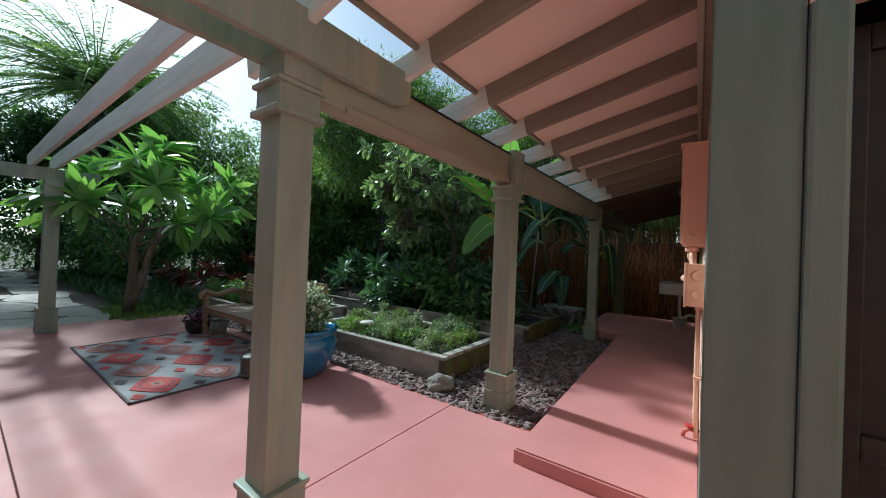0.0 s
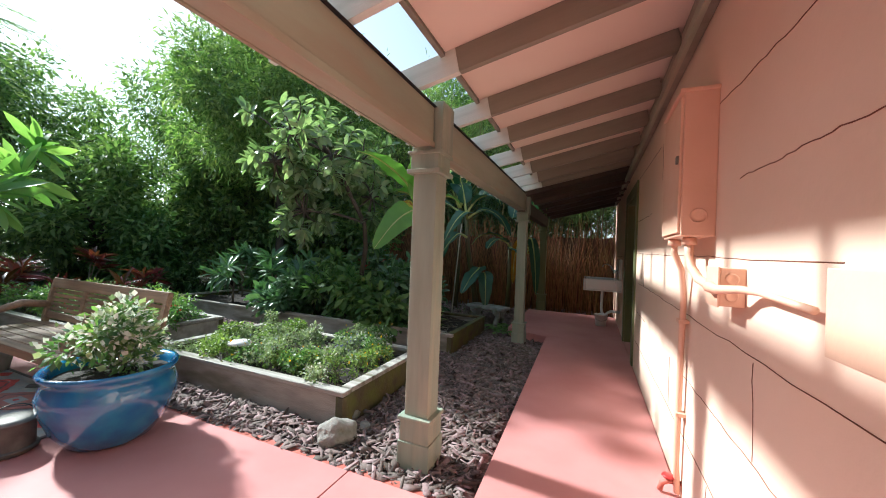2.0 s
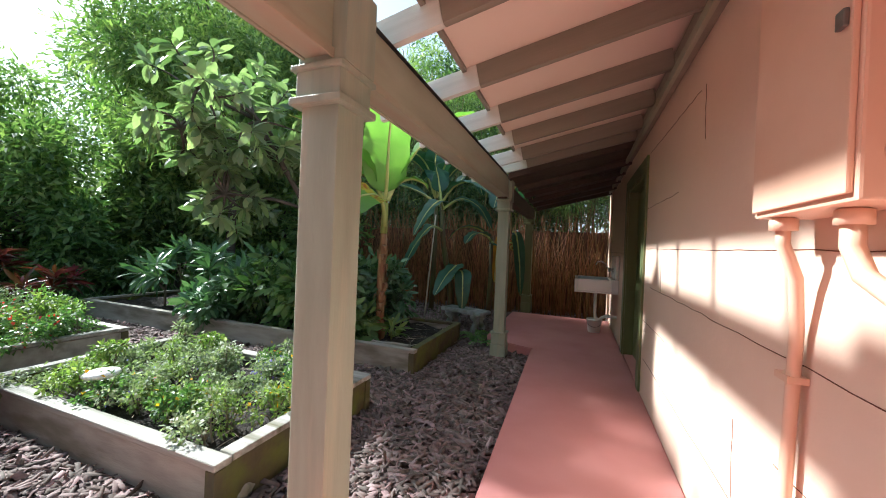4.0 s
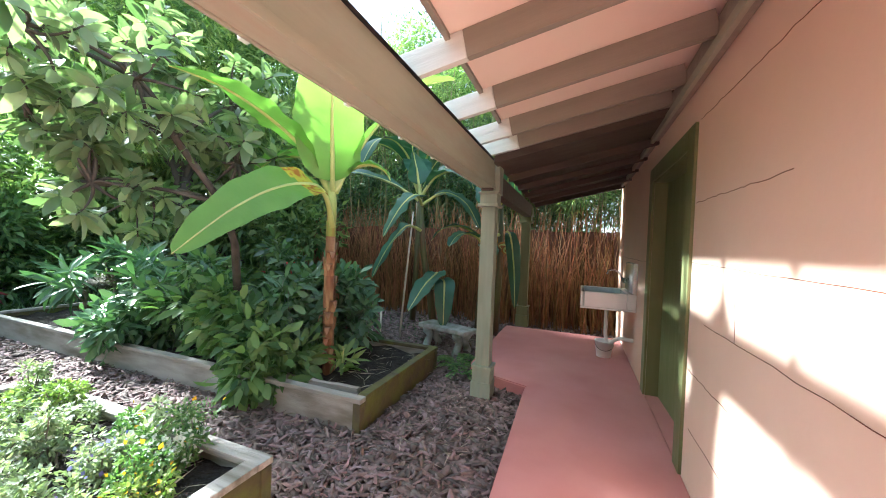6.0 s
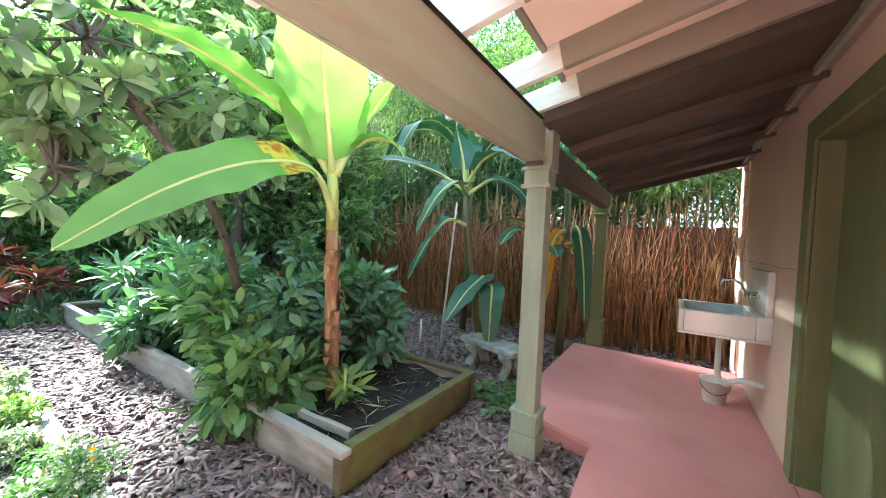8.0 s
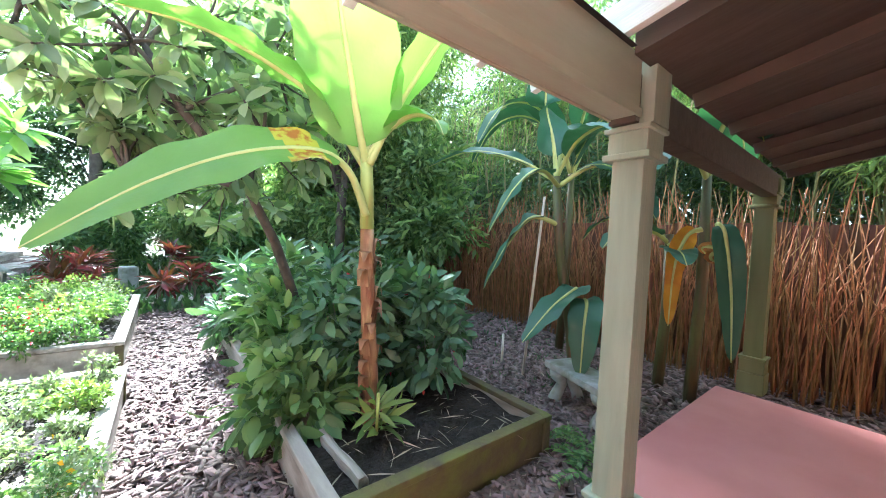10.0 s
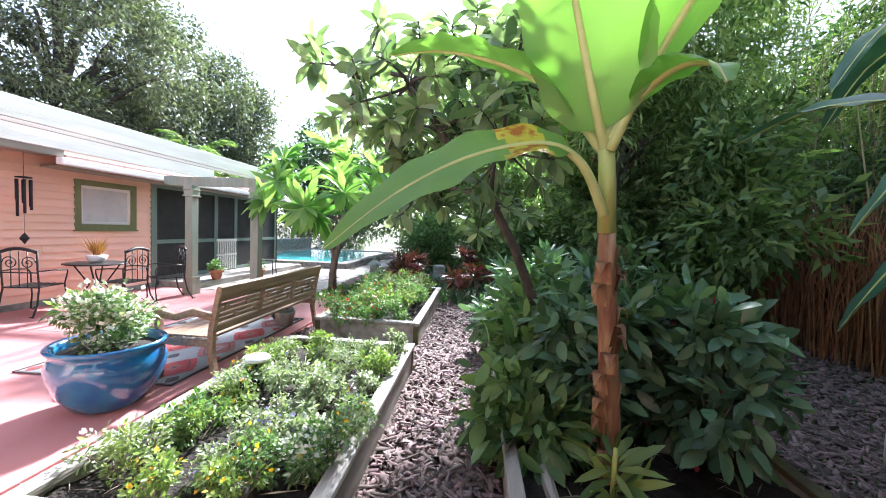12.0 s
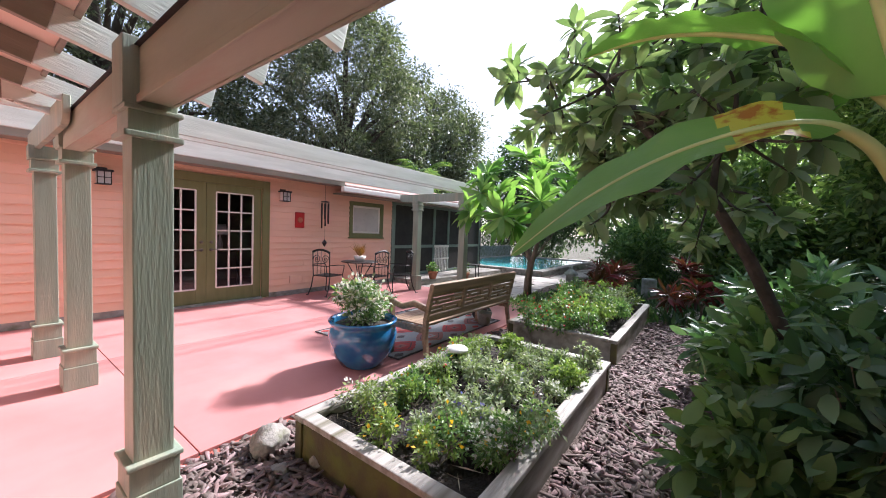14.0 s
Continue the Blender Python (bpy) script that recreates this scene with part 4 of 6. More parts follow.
for i in range(5):
    for j in range(4):
        medallion(-1.2 + i * 0.6 + (0.06 if i == 0 else -0.06 if i == 4 else 0), -0.72 + j * 0.48, 0.07, "rugdark" if (i + j) % 2 else "rugred")
for i in range(4):
    for j in range(3):
        x, y = -0.9 + i * 0.6, -0.52 + j * 0.52
        odd = (i + j) % 2
        medallion(x, y, 0.265, "rugred" if odd else "rugbeige")
        for s_ in (0.19, 0.17):
            medallion(x, y, s_, "rugdark" if s_ > 0.18 else ("rugred" if odd else "rugbeige"), 0.0012 if s_ > .18 else 0.0022)
        part("medallion_core", B(x - 0.075, y - 0.05, 0.013, x + 0.075, y + 0.05, 0.0164, 0.001), M["rugbeige" if odd else "rug"], rug, "paler woven centre")
        part("medallion_eye", B(x - 0.022, y - 0.016, 0.0132, x + 0.022, y + 0.016, 0.0175, 0), M["rugred" if not odd else "rugdark"], rug)

# ---- teak bench, its back to the garden ----
bench = thing("garden_bench", pose(-3.98, 2.84, 0), "weathered teak garden bench with carved slatted back", "bench")
BL = 2.05
for x in (-0.0, -BL):
    part("back_leg", tube([(x, 0.02, 0), (x, -0.03, 0.3), (x, -0.02, 0.5), (x, 0.06, 0.9)], [0.03, 0.036, 0.036, 0.03], 4), M["teak"], bench)
    part("front_leg", B(x - 0.035, -0.60, 0, x + 0.035, -0.53, 0.42, 0.006), M["teak"], bench)
    part("armrest", tube([(x, 0.0, 0.62), (x, -0.2, 0.66), (x, -0.38, 0.60), (x, -0.5, 0.62), (x, -0.58, 0.66), (x, -0.63, 0.62), (x, -0.62, 0.56), (x, -0.58, 0.56)], [0.04, 0.04, 0.036, 0.04, 0.045, 0.04, 0.03, 0.02], 8), M["teak"], bench, "scrolled armrest", True)
    part("arm_support", B(x - 0.03, -0.58, 0.42, x + 0.03, -0.53, 0.6, 0.006), M["teak"], bench)
    part("side_rail", B(x - 0.02, -0.55, 0.34, x + 0.02, -0.04, 0.41, 0.005), M["teak"], bench)
for k in range(6):
    part("seat_slat", B(-BL, -0.60 + k * 0.098, 0.42, 0, -0.51 + k * 0.098, 0.44, 0.005), M["teak"], bench)
part("front_rail", B(-BL, -0.58, 0.35, 0, -0.55, 0.415, 0.005), M["teak"], bench)
BM = pose(0, -0.02, 0.45, -10, 0, 0)
part("top_rail", B(-BL - 0.02, -0.02, 0.36, 0.02, 0.03, 0.47, 0.01, BM), M["teak"], bench)
part("bottom_rail", B(-BL, -0.015, 0.03, 0, 0.025, 0.10, 0.006, BM), M["teak"], bench)
for k in range(1, 3):
    part("back_stile", B(-BL * k / 3 - 0.03, -0.015, 0.10, -BL * k / 3 + 0.03, 0.02, 0.36, 0.005, BM), M["teak"], bench)
for p in range(3):
    x0, x1 = -BL * (p + 1) / 3 + 0.035, -BL * p / 3 - 0.035
    for k in range(5):
        part("back_slat", B(x0, -0.006, 0.115 + k * 0.05, x1, 0.008, 0.15 + k * 0.05, 0.004, BM), M["teak"], bench)
    for k in range(4):
        xm = x0 + (x1 - x0) * (k + 0.5) / 4
        part("carved_boss", lathe([(0.034, 0.0), (0.03, 0.02), (0.012, 0.026)], 8, m=BM @ pose(xm, 0.009, 0.155 + 0.1 * (k % 2), -90)), M["teak"], bench, "carved rosette")

# ---- metal pail and small pots near the rug ----
can = thing("metal_pail", pose(-3.83, 1.92, 0), "dull galvanised lidded pail on the rug edge", "pail")
part("body", lathe([(0.112, 0), (0.12, 0.01), (0.115, 0.025), (0.115, 0.19), (0.122, 0.195)], 28), M["galv"], can, "", True)
part("lid", lathe([(0.126, 0.195), (0.126, 0.208), (0.08, 0.222), (0.01, 0.226)], 28), M["galv"], can, "pale domed lid", True)
part("handle", tube([(0, 0.12 * math.cos(a), 0.19 + 0.11 * math.sin(a)) for a in [math.pi * i / 12 for i in range(13)]], 0.004, 6), M["black"], can, "wire bail handle", True)
part("foot_ring", lathe([(0.13, 0.02), (0.134, 0.03), (0.128, 0.04)], 28), M["galv"], can, "", True)
pp = thing("planter_pot", pose(-6.2, 2.25, 0), "dark round planter with purple foliage", "pot", "small pots")
part("body", lathe([(0.10, 0), (0.16, 0.08), (0.17, 0.16), (0.15, 0.2), (0.13, 0.19)], 24), M["black"], pp, "", True)
P, D = cloud(blobs_in(0, 0, 0.26, 0.15, 0.15, 0.08, 9, 0.06, 0.09), 40)
part("foliage", leaves("foliage", P, D, rng.uniform(0.04, 0.08, len(P)), LS, M["lf_purple"]), None, pp)
P, D = cloud(blobs_in(0, 0, 0.32, 0.15, 0.15, 0.05, 6, 0.05, 0.07), 10)
part("blossom", leaves("blossom", P, D, rng.uniform(0.03, 0.05, len(P)), leaf_shape(.8, .1, .05, "small"), M["petal_b"]), None, pp, "violet flowers")
gp = thing("planter_pot", pose(-5.95, 2.45, 0), "small grey square-sided planter pot by the bench", "pot", "small pots")
part("body", lathe([(0.09, 0), (0.125, 0.2), (0.13, 0.21), (0.115, 0.205), (0.11, 0.17)], 24), M["cast"], gp, "", True)

# ---- wrought iron table and chairs by the house ----
def iron_chair(m):
    c = thing("iron_chair", m, "black wrought-iron chair with scrolled back", "chair", "patio table set")
    s = 0.22
    for sx in (-s, s):
        part("front_leg", tube([(sx, -s, 0.44), (sx * 1.05, -s * 1.1, 0.25), (sx * 1.1, -s * 1.05, 0.06), (sx * 1.15, -s * 1.3, 0.02), (sx * 1.15, -s * 1.4, 0.05)], 0.011, 7), M["black"], c, "", True)
        part("back_leg", tube([(sx, s, 0.98), (sx, s * 0.98, 0.7), (sx, s * 0.9, 0.44), (sx * 1.05, s * 1.1, 0.2), (sx * 1.1, s * 1.5, 0.03), (sx * 1.1, s * 1.65, 0.05)], 0.012, 7), M["black"], c, "", True)
        part("arm", tube([(sx, s * 0.95, 0.68), (sx * 1.2, 0, 0.68), (sx * 1.2, -s, 0.66), (sx * 1.1, -s * 1.1, 0.6), (sx, -s, 0.44)], 0.010, 7), M["black"], c, "", True)
        part("scroll", tube([(sx * (0.5 + 0.45 * (1 - k / 20) * math.cos(k * 0.62)), s, 0.80 + 0.1 * (1 - k / 20) * math.sin(k * 0.62)) for k in range(20)], 0.007, 6), M["black"], c, "", True)
    part("seat", B(-s, -s, 0.435, s, s, 0.45, 0.004), M["black"], c)
    for k in range(5):
        part("seat_strap", B(-s + 0.02 + k * 0.09, -s, 0.4505, -s + 0.07 + k * 0.09, s, 0.455, 0), M["black"], c)
    part("top_bar", tube(curve((-s, s, 0.95), (0, s + 0.02, 1.06), (s, s, 0.95), 10), 0.024, 8), M["black"], c, "", True)
    part("mid_bar", tube([(-s, s, 0.66), (s, s, 0.66)], 0.009, 6), M["black"], c, "", True)
    for k in range(3):
        part("spindle", tube([(-0.1 + k * 0.1, s, 0.45), (-0.1 + k * 0.1, s, 0.97)], 0.006, 6), M["black"], c, "", True)
    return c


iron_chair(pose(-5.62, -1.30, 0, 0, 0, -75))
iron_chair(pose(-6.35, -0.62, 0, 0, 0, 5))
iron_chair(pose(-7.0, -0.45, 0, 0, 0, 60))
table = thing("iron_table", pose(-6.4, -1.18, 0), "small round wrought-iron patio table", "table", "patio table set")
part("tabletop", lathe([(0.40, 0.70), (0.42, 0.705), (0.42, 0.72), (0.40, 0.725)], 32), M["black"], table, "", True)
for k in range(4):
    a = k * math.pi / 2 + 0.6
    part("leg", tube([(0.3 * math.cos(a), 0.3 * math.sin(a), 0.7), (0.1 * math.cos(a), 0.1 * math.sin(a), 0.35), (0.33 * math.cos(a), 0.33 * math.sin(a), 0.0)], 0.012, 7), M["black"], table, "", True)
tp = thing("table_planter", pose(-6.4, -1.18, 0.726), "pale bowl of spiky reddish grass on the table", "pot")
part("bowl", lathe([(0.08, 0), (0.12, 0.05), (0.14, 0.12), (0.12, 0.12)], 24), M["white"], tp, "", True)
n = 130
a = rng.uniform(0, 2 * np.pi, n)
D = np.column_stack((np.cos(a) * 0.45, np.sin(a) * 0.45, np.ones(n)))
part("grass", leaves("grass", np.tile((0, 0, 0.11), (n, 1)) + rng.normal(0, 0.02, (n, 3)), D, rng.uniform(0.2, 0.36, n), leaf_shape(0.04, 0.01, 0.1, "small"), M["dry"], jit=0.2), None, tp)


# ---- wall fittings of the house ----
def sconce(x):
    s = thing("wall_sconce", pose(x, HY + 0.012, 2.0), "black lantern wall sconce with pale glass", "wall lamp", "wall sconces")
    part("backplate", B(-0.06, 0, 0.02, 0.06, 0.02, 0.24, 0.004), M["black"], s)
    part("hood", B(-0.10, 0.0, 0.17, 0.10, 0.2, 0.2, 0.006), M["black"], s)
    part("glass_box", B(-0.07, 0.03, 0.0, 0.07, 0.17, 0.168, 0.002), M["frost"], s, "pale glass box")
    for sx in (-0.075, 0.0, 0.075):
        part("bar", B(sx - 0.006, 0.17, -0.01, sx + 0.006, 0.18, 0.17, 0), M["black"], s)
    part("cross_bar", B(-0.08, 0.17, 0.08, 0.08, 0.181, 0.09, 0), M["black"], s)
    part("base", B(-0.08, 0.02, -0.015, 0.08, 0.18, 0.0, 0.002), M["black"], s)


sconce(-2.12)
sconce(-4.88)
pl = thing("wall_plaque", pose(-5.27, HY + 0.012, 1.45), "small red enamel wall plaque with a pale face", "plaque")
part("plate", B(-0.11, 0, 0, 0.11, 0.03, 0.34, 0.02), M["redpaint"], pl)
part("inset", lathe([(0.06, 0), (0.06, 0.01), (0.04, 0.012)], 20, m=pose(0, 0.03, 0.17, -90)), M["terra"], pl, "orange round inset", True)
ch = thing("wind_chime", pose(-5.75, HY + 0.25, 1.3), "black tubular wind chime hanging from the eave", "wind chime")
part("disc", lathe([(0.09, 0.74), (0.09, 0.76), (0.02, 0.77)], 20), M["black"], ch, "", True)
part("cord", tube([(0, 0, 0.77), (0, 0, 1.16)], 0.003, 5), M["black"], ch)
for k in range(6):
    a = k * math.pi / 3
    part("chime_tube", tube([(0.08 * math.cos(a), 0.08 * math.sin(a), 0.72), (0.08 * math.cos(a), 0.08 * math.sin(a), 0.16 + 0.05 * k)], 0.017, 10), M["black"], ch, "", True)
part("sail_cord", tube([(0, 0, 0.74), (0, 0, -0.1)], 0.002, 5), M["black"], ch)
part("sail", lathe([(0.002, -0.26), (0.07, -0.17), (0.002, -0.08)], 4), M["black"], ch, "diamond wind sail")
vp = thing("wall_outlet_plate", pose(-5.2, HY + 0.012, 0.25), "peach painted vent cover low on the wall", "vent")
part("plate", B(-0.14, 0, 0, 0.14, 0.016, 0.16, 0.003), M["wallside"], vp)

# ---- electric boxes and pipes on the shed wall ----
eb = thing("electric_panel", pose(WX, 2.76, 1.5), "peach painted electric panel box on the wall", "electric box")
part("case", B(-0.13, 0, 0, 0.0, 0.40, 0.65, 0.006), M["pvc"], eb)
part("cover", B(-0.142, 0.012, 0.015, -0.13, 0.388, 0.63, 0.004), M["pvc"], eb)
part("top_flange", B(-0.15, -0.012, 0.645, 0.0, 0.41, 0.66, 0.004), M["pvc"], eb)
part("knockout", lathe([(0.034, 0), (0.034, 0.004), (0.028, 0.004), (0.028, 0.001), (0.015, 0.003)], 20, m=pose(-0.065, 0.0, 0.09, 90)), M["pvc"], eb, "round knockout", True)
part("hasp", B(-0.152, 0.02, 0.33, -0.142, 0.045, 0.365, 0.003), M["galv"], eb, "small metal hasp")
cd = thing("conduit", pose(0, 0, 0), "peach painted conduit pipes running from the panel", "pipe")
part("pipe", tube([(WX - 0.09, 3.1, 1.5), (WX - 0.09, 3.1, 1.43), (WX - 0.05, 3.12, 1.34), (WX - 0.03, 3.15, 1.2), (WX - 0.03, 3.17, 0.8), (WX - 0.03, 3.19, 0.3), (WX - 0.02, 3.19, 0.12)], 0.016, 10), M["pvc"], cd, "", True)
part("pipe", tube([(WX - 0.07, 2.88, 1.5), (WX - 0.07, 2.88, 1.42), (WX - 0.065, 2.85, 1.36), (WX - 0.055, 2.76, 1.31), (WX - 0.045, 2.66, 1.295), (WX - 0.045, 2.55, 1.295)], 0.02, 10), M["pvc"], cd, "", True)
part("pipe", tube([(WX - 0.085, 2.47, 1.30), (WX - 0.10, 2.43, 1.30), (WX - 0.09, 2.38, 1.295), (WX - 0.05, 2.3, 1.305), (WX - 0.03, 2.22, 1.305), (WX - 0.025, 1.95, 1.29)], [0.02, 0.02, 0.016, 0.013, 0.011, 0.010], 10), M["pvc"], cd, "flexible painted conduit", True)
for z in (1.05, 0.55):
    part("pipe_strap", B(WX - 0.05, 3.14, z, WX - 0.001, 3.21, z + 0.02, 0.002), M["pvc"], cd)
part("fitting", lathe([(0.03, 0), (0.03, 0.03), (0.024, 0.034)], 12, m=pose(WX - 0.09, 3.1, 1.465)), M["pvc"], cd, "", True)
part("fitting", lathe([(0.03, 0), (0.03, 0.03), (0.024, 0.034)], 12, m=pose(WX - 0.07, 2.88, 1.465)), M["pvc"], cd, "", True)


def jbox(y, z, s):
    j = thing("junction_box", pose(WX, y, z), "square peach painted junction box", "electric box", "junction boxes")
    part("case", B(-0.075, 0, 0, 0, s, s, 0.004), M["pvc"], j)
    part("cover", B(-0.082, -0.004, -0.004, -0.075, s + 0.004, s + 0.004, 0.003), M["pvc"], j)
    for k in range(2):
        part("knockout", lathe([(0.02, 0), (0.02, 0.003), (0.015, 0.003), (0.012, 0.001)], 16, m=pose(-0.04, 0.0, s * (0.28 + 0.44 * k), 90)), M["pvc"], j, "", True)


jbox(2.41, 1.235, 0.135)
jbox(1.62, 1.225, 0.16)
hb = thing("hose_tap", pose(WX, 3.2, 0.17), "red-handled brass hose tap low on the wall", "tap")
part("spout", tube([(0, 0, 0), (-0.06, 0, 0), (-0.09, 0, -0.02), (-0.1, 0, -0.06)], 0.014, 8), M["edge"], hb, "", True)
part("wheel", lathe([(0.03, 0), (0.034, 0.006), (0.03, 0.012), (0.008, 0.014)], 10, m=pose(-0.06, 0, 0.02)), M["redpaint"], hb, "red wheel handle", True)

# ---- sink, bucket, stone bench, stick ----
sink = thing("wall_sink", pose(WX, 7.78, 0), "white enamel wall-hung utility sink with backsplash", "sink")
SW, SD = 0.75, 0.62
bm = bmesh.new()
box(bm, -SD, 0, 0.78, 0, SW, 0.80, 0.0)
box(bm, -SD, 0, 0.80, -SD + 0.04, SW, 0.99, 0.012)
box(bm, -0.10, 0, 0.80, 0, SW, 0.99, 0.012)
box(bm, -SD + 0.04, 0, 0.80, -0.10, 0.04, 0.99, 0.012)
box(bm, -SD + 0.04, SW - 0.04, 0.80, -0.10, SW, 0.99, 0.012)
part("basin_body", bm, M["porcelain"], sink)
part("basin_floor", B(-SD + 0.04, 0.04, 0.801, -0.10, SW - 0.04, 0.82, 0.004), M["basin"], sink, "worn blue-grey basin floor")
for a in ((-SD + 0.0405, 0.041, -SD + 0.046, SW - 0.041), (-0.106, 0.041, -0.1005, SW - 0.041)):
    part("basin_lining", B(a[0], a[1], 0.82, a[2], a[3], 0.985, 0), M["basin"], sink, "blue-grey lining")
for y in (0.0405, SW - 0.046):
    part("basin_lining", B(-SD + 0.047, y, 0.82, -0.107, y + 0.0055, 0.985, 0), M["basin"], sink, "blue-grey lining")
part("backsplash", B(-0.05, 0, 0.99, 0, SW, 1.36, 0.02), M["porcelain"], sink)
fa = part("faucet", tube([(-0.05, SW / 2, 1.15), (-0.13, SW / 2, 1.15), (-0.16, SW / 2, 1.22), (-0.22, SW / 2, 1.26), (-0.29, SW / 2, 1.25), (-0.31, SW / 2, 1.2)], 0.013, 10), M["chrome"], sink, "old chrome swan-neck faucet", True)
for dy in (-0.1, 0.1):
    part("faucet_handle", lathe([(0.02, 0), (0.02, 0.04), (0.012, 0.05), (0.035, 0.06), (0.035, 0.07)], 10, m=pose(-0.05, SW / 2 + dy, 1.13, 0, -90)), M["chrome"], fa, "", True)
part("drain_pipe", tube([(-0.3, 0.3, 0.78), (-0.3, 0.3, 0.45), (-0.29, 0.29, 0.36), (-0.24, 0.24, 0.33), (-0.2, 0.2, 0.38), (-0.15, 0.15, 0.42), (0, 0.1, 0.42)], 0.024, 10), M["white"], sink, "white plastic drain pipe", True)
bk = thing("bucket", pose(WX - 0.3, 8.2, 0.1), "small white plastic bucket under the sink", "bucket")
part("body", lathe([(0.085, 0), (0.09, 0.005), (0.112, 0.2), (0.118, 0.2), (0.118, 0.215), (0.108, 0.21), (0.088, 0.02)], 26), M["white"], bk, "", True)
part("bail", tube([(0.115 * math.cos(a), -0.06 * math.sin(a) - 0.06, 0.2 - 0.1 * math.sin(a)) for a in [math.pi * i / 10 for i in range(11)]], 0.003, 6), M["black"], bk, "wire handle", True)
sb = thing("stone_bench", pose(-2.35, 7.85, -0.04, 0, 0, -18), "weathered cast-stone bench with scrolled feet", "bench")
part("seat", B(-0.42, -0.17, 0.30, 0.42, 0.17, 0.37, 0.025), M["cast"], sb)
for x in (-0.27, 0.27):
    part("pedestal", tube([(x, -0.14, 0.0), (x, -0.12, 0.08), (x, -0.06, 0.18), (x, -0.12, 0.27), (x, -0.12, 0.3)], [0.07, 0.055, 0.05, 0.07, 0.075], 8), M["cast"], sb, "", True)
    part("pedestal", tube([(x, 0.14, 0.0), (x, 0.12, 0.08), (x, 0.06, 0.18), (x, 0.12, 0.27), (x, 0.12, 0.3)], [0.07, 0.055, 0.05, 0.07, 0.075], 8), M["cast"], sb, "", True)
tagged(part("garden_stake", tube([(-3.2, 8.0, -0.06), (-3.12, 8.0, 1.0), (-3.04, 8.0, 1.98)], [0.016, 0.015, 0.012], 8), M["bamboo_stick"], None, "pale straight bamboo stake stuck in the mulch", True), category="stake")
tagged(part("garden_stake", tube([(-3.6, 8.1, -0.06), (-3.6, 8.1, 0.35)], 0.015, 8), M["bamboo_stick"], None, "short pale stake stuck in the mulch", True), category="stake")
sl_ = thing("solar_light", pose(-3.72, 3.42, 0.2), "small round white solar lamp on a stake", "garden lamp")
part("cap", lathe([(0.1, 0.16), (0.11, 0.17), (0.1, 0.19), (0.02, 0.2)], 24), M["white"], sl_, "white round cap", True)
part("stake", tube([(0, 0, -0.05), (0, 0, 0.16)], 0.012, 8), M["black"], sl_)
tk = thing("garden_tag", pose(-3.35, 3.55, 0.2), "small black solar stake with a red top", "garden lamp")
part("stake", tube([(0, 0, 0), (0, 0, 0.14)], 0.014, 8), M["black"], tk)
part("cap", lathe([(0.016, 0.14), (0.018, 0.15), (0.012, 0.165)], 10), M["redpaint"], tk, "red cap", True)

# ---- flagstones, pool and far furniture ----
fl = thing("flagstone_paving", None, "irregular grey-brown flagstone paving round the pool", "paving", kind="structure")
struct("paving_bed", B(-24, -6, -0.089, -8.21, 2.0, -0.05, 0), M["mulchbed"], "dark mortar bed of the paving")
gx, gy = 0.95, 0.75
jit = {}
for i in range(-1, 19):
    for j in range(-1, 12):
        jit[i, j] = (-8.3 - i * gx + rng.uniform(-.28, .28) if i > 0 else -8.24, -6 + j * gy + rng.uniform(-.2, .2) + (0.3 if i % 2 else 0))
for i in range(0, 17):
    for j in range(0, 10):
        q = [jit[i, j], jit[i + 1, j], jit[i + 1, j + 1], jit[i, j + 1]]
        cx, cy = sum(p[0] for p in q) / 4, sum(p[1] for p in q) / 4
        if -21.6 < cx < -13.2 and -4.6 < cy < 0.6 or cy < HY and cx > -13.3:
            continue
        bm = bmesh.new()
        pts = []
        for k in range(4):
            a, b = Vector(q[k]), Vector(q[(k + 1) % 4])
            for t in (0.12, 0.5, 0.88):
                p = a.lerp(b, t) + Vector(rng.normal(0, 0.02, 2))
                pts.append(p.lerp(Vector((cx, cy)), 0.045))
        f = bm.faces.new([bm.verts.new((p.x, p.y, -0.06)) for p in pts])
        for v in bmesh.ops.extrude_face_region(bm, geom=[f])["geom"]:
            if isinstance(v, bmesh.types.BMVert):
                v.co.z = -0.012 + rng.uniform(-.004, .004)
        part("flagstone", bm, M["flag"], fl)
pool = thing("swimming_pool", None, "raised turquoise swimming pool with pale coping", "pool", kind="structure")
part("water", B(-21, -4.2, 0.0, -13.9, 0.2, 0.12, 0), M["water"], pool, "turquoise pool water")
for a in ((-21.4, 0.2, -13.5, 0.55), (-21.4, -4.55, -13.5, -4.2), (-13.9, -4.2, -13.5, 0.2), (-21.4, -4.2, -21, 0.2)):
    part("coping", B(a[0], a[1], -0.08, a[2], a[3], 0.16, 0.02), M["whitewash"], pool, "pale concrete coping")
part("back_wall", B(-21.4, -4.9, -0.08, -13.5, -4.56, 0.75, 0.02), M["cast"], pool, "pale raised back wall")
for y in (-0.6, -0.1):
    part("hand_rail", tube([(-13.7, y, 0.1), (-13.7, y, 0.75), (-13.9, y, 0.9), (-14.3, y, 0.85), (-14.5, y, 0.3)], 0.02, 8), M["chrome"], pool, "chrome hand rail", True)
ac = thing("patio_armchair", pose(-10.9, -0.95, -0.01, 0, 0, 200), "black round-backed metal garden armchair", "chair")
part("seat", B(-0.25, -0.25, 0.42, 0.25, 0.25, 0.45, 0.01), M["black"], ac)
for x in (-0.23, 0.23):
    for y in (-0.23, 0.23):
        part("leg", tube([(x, y, 0.42), (x * 1.1, y * 1.1, 0)], 0.014, 6), M["black"], ac)
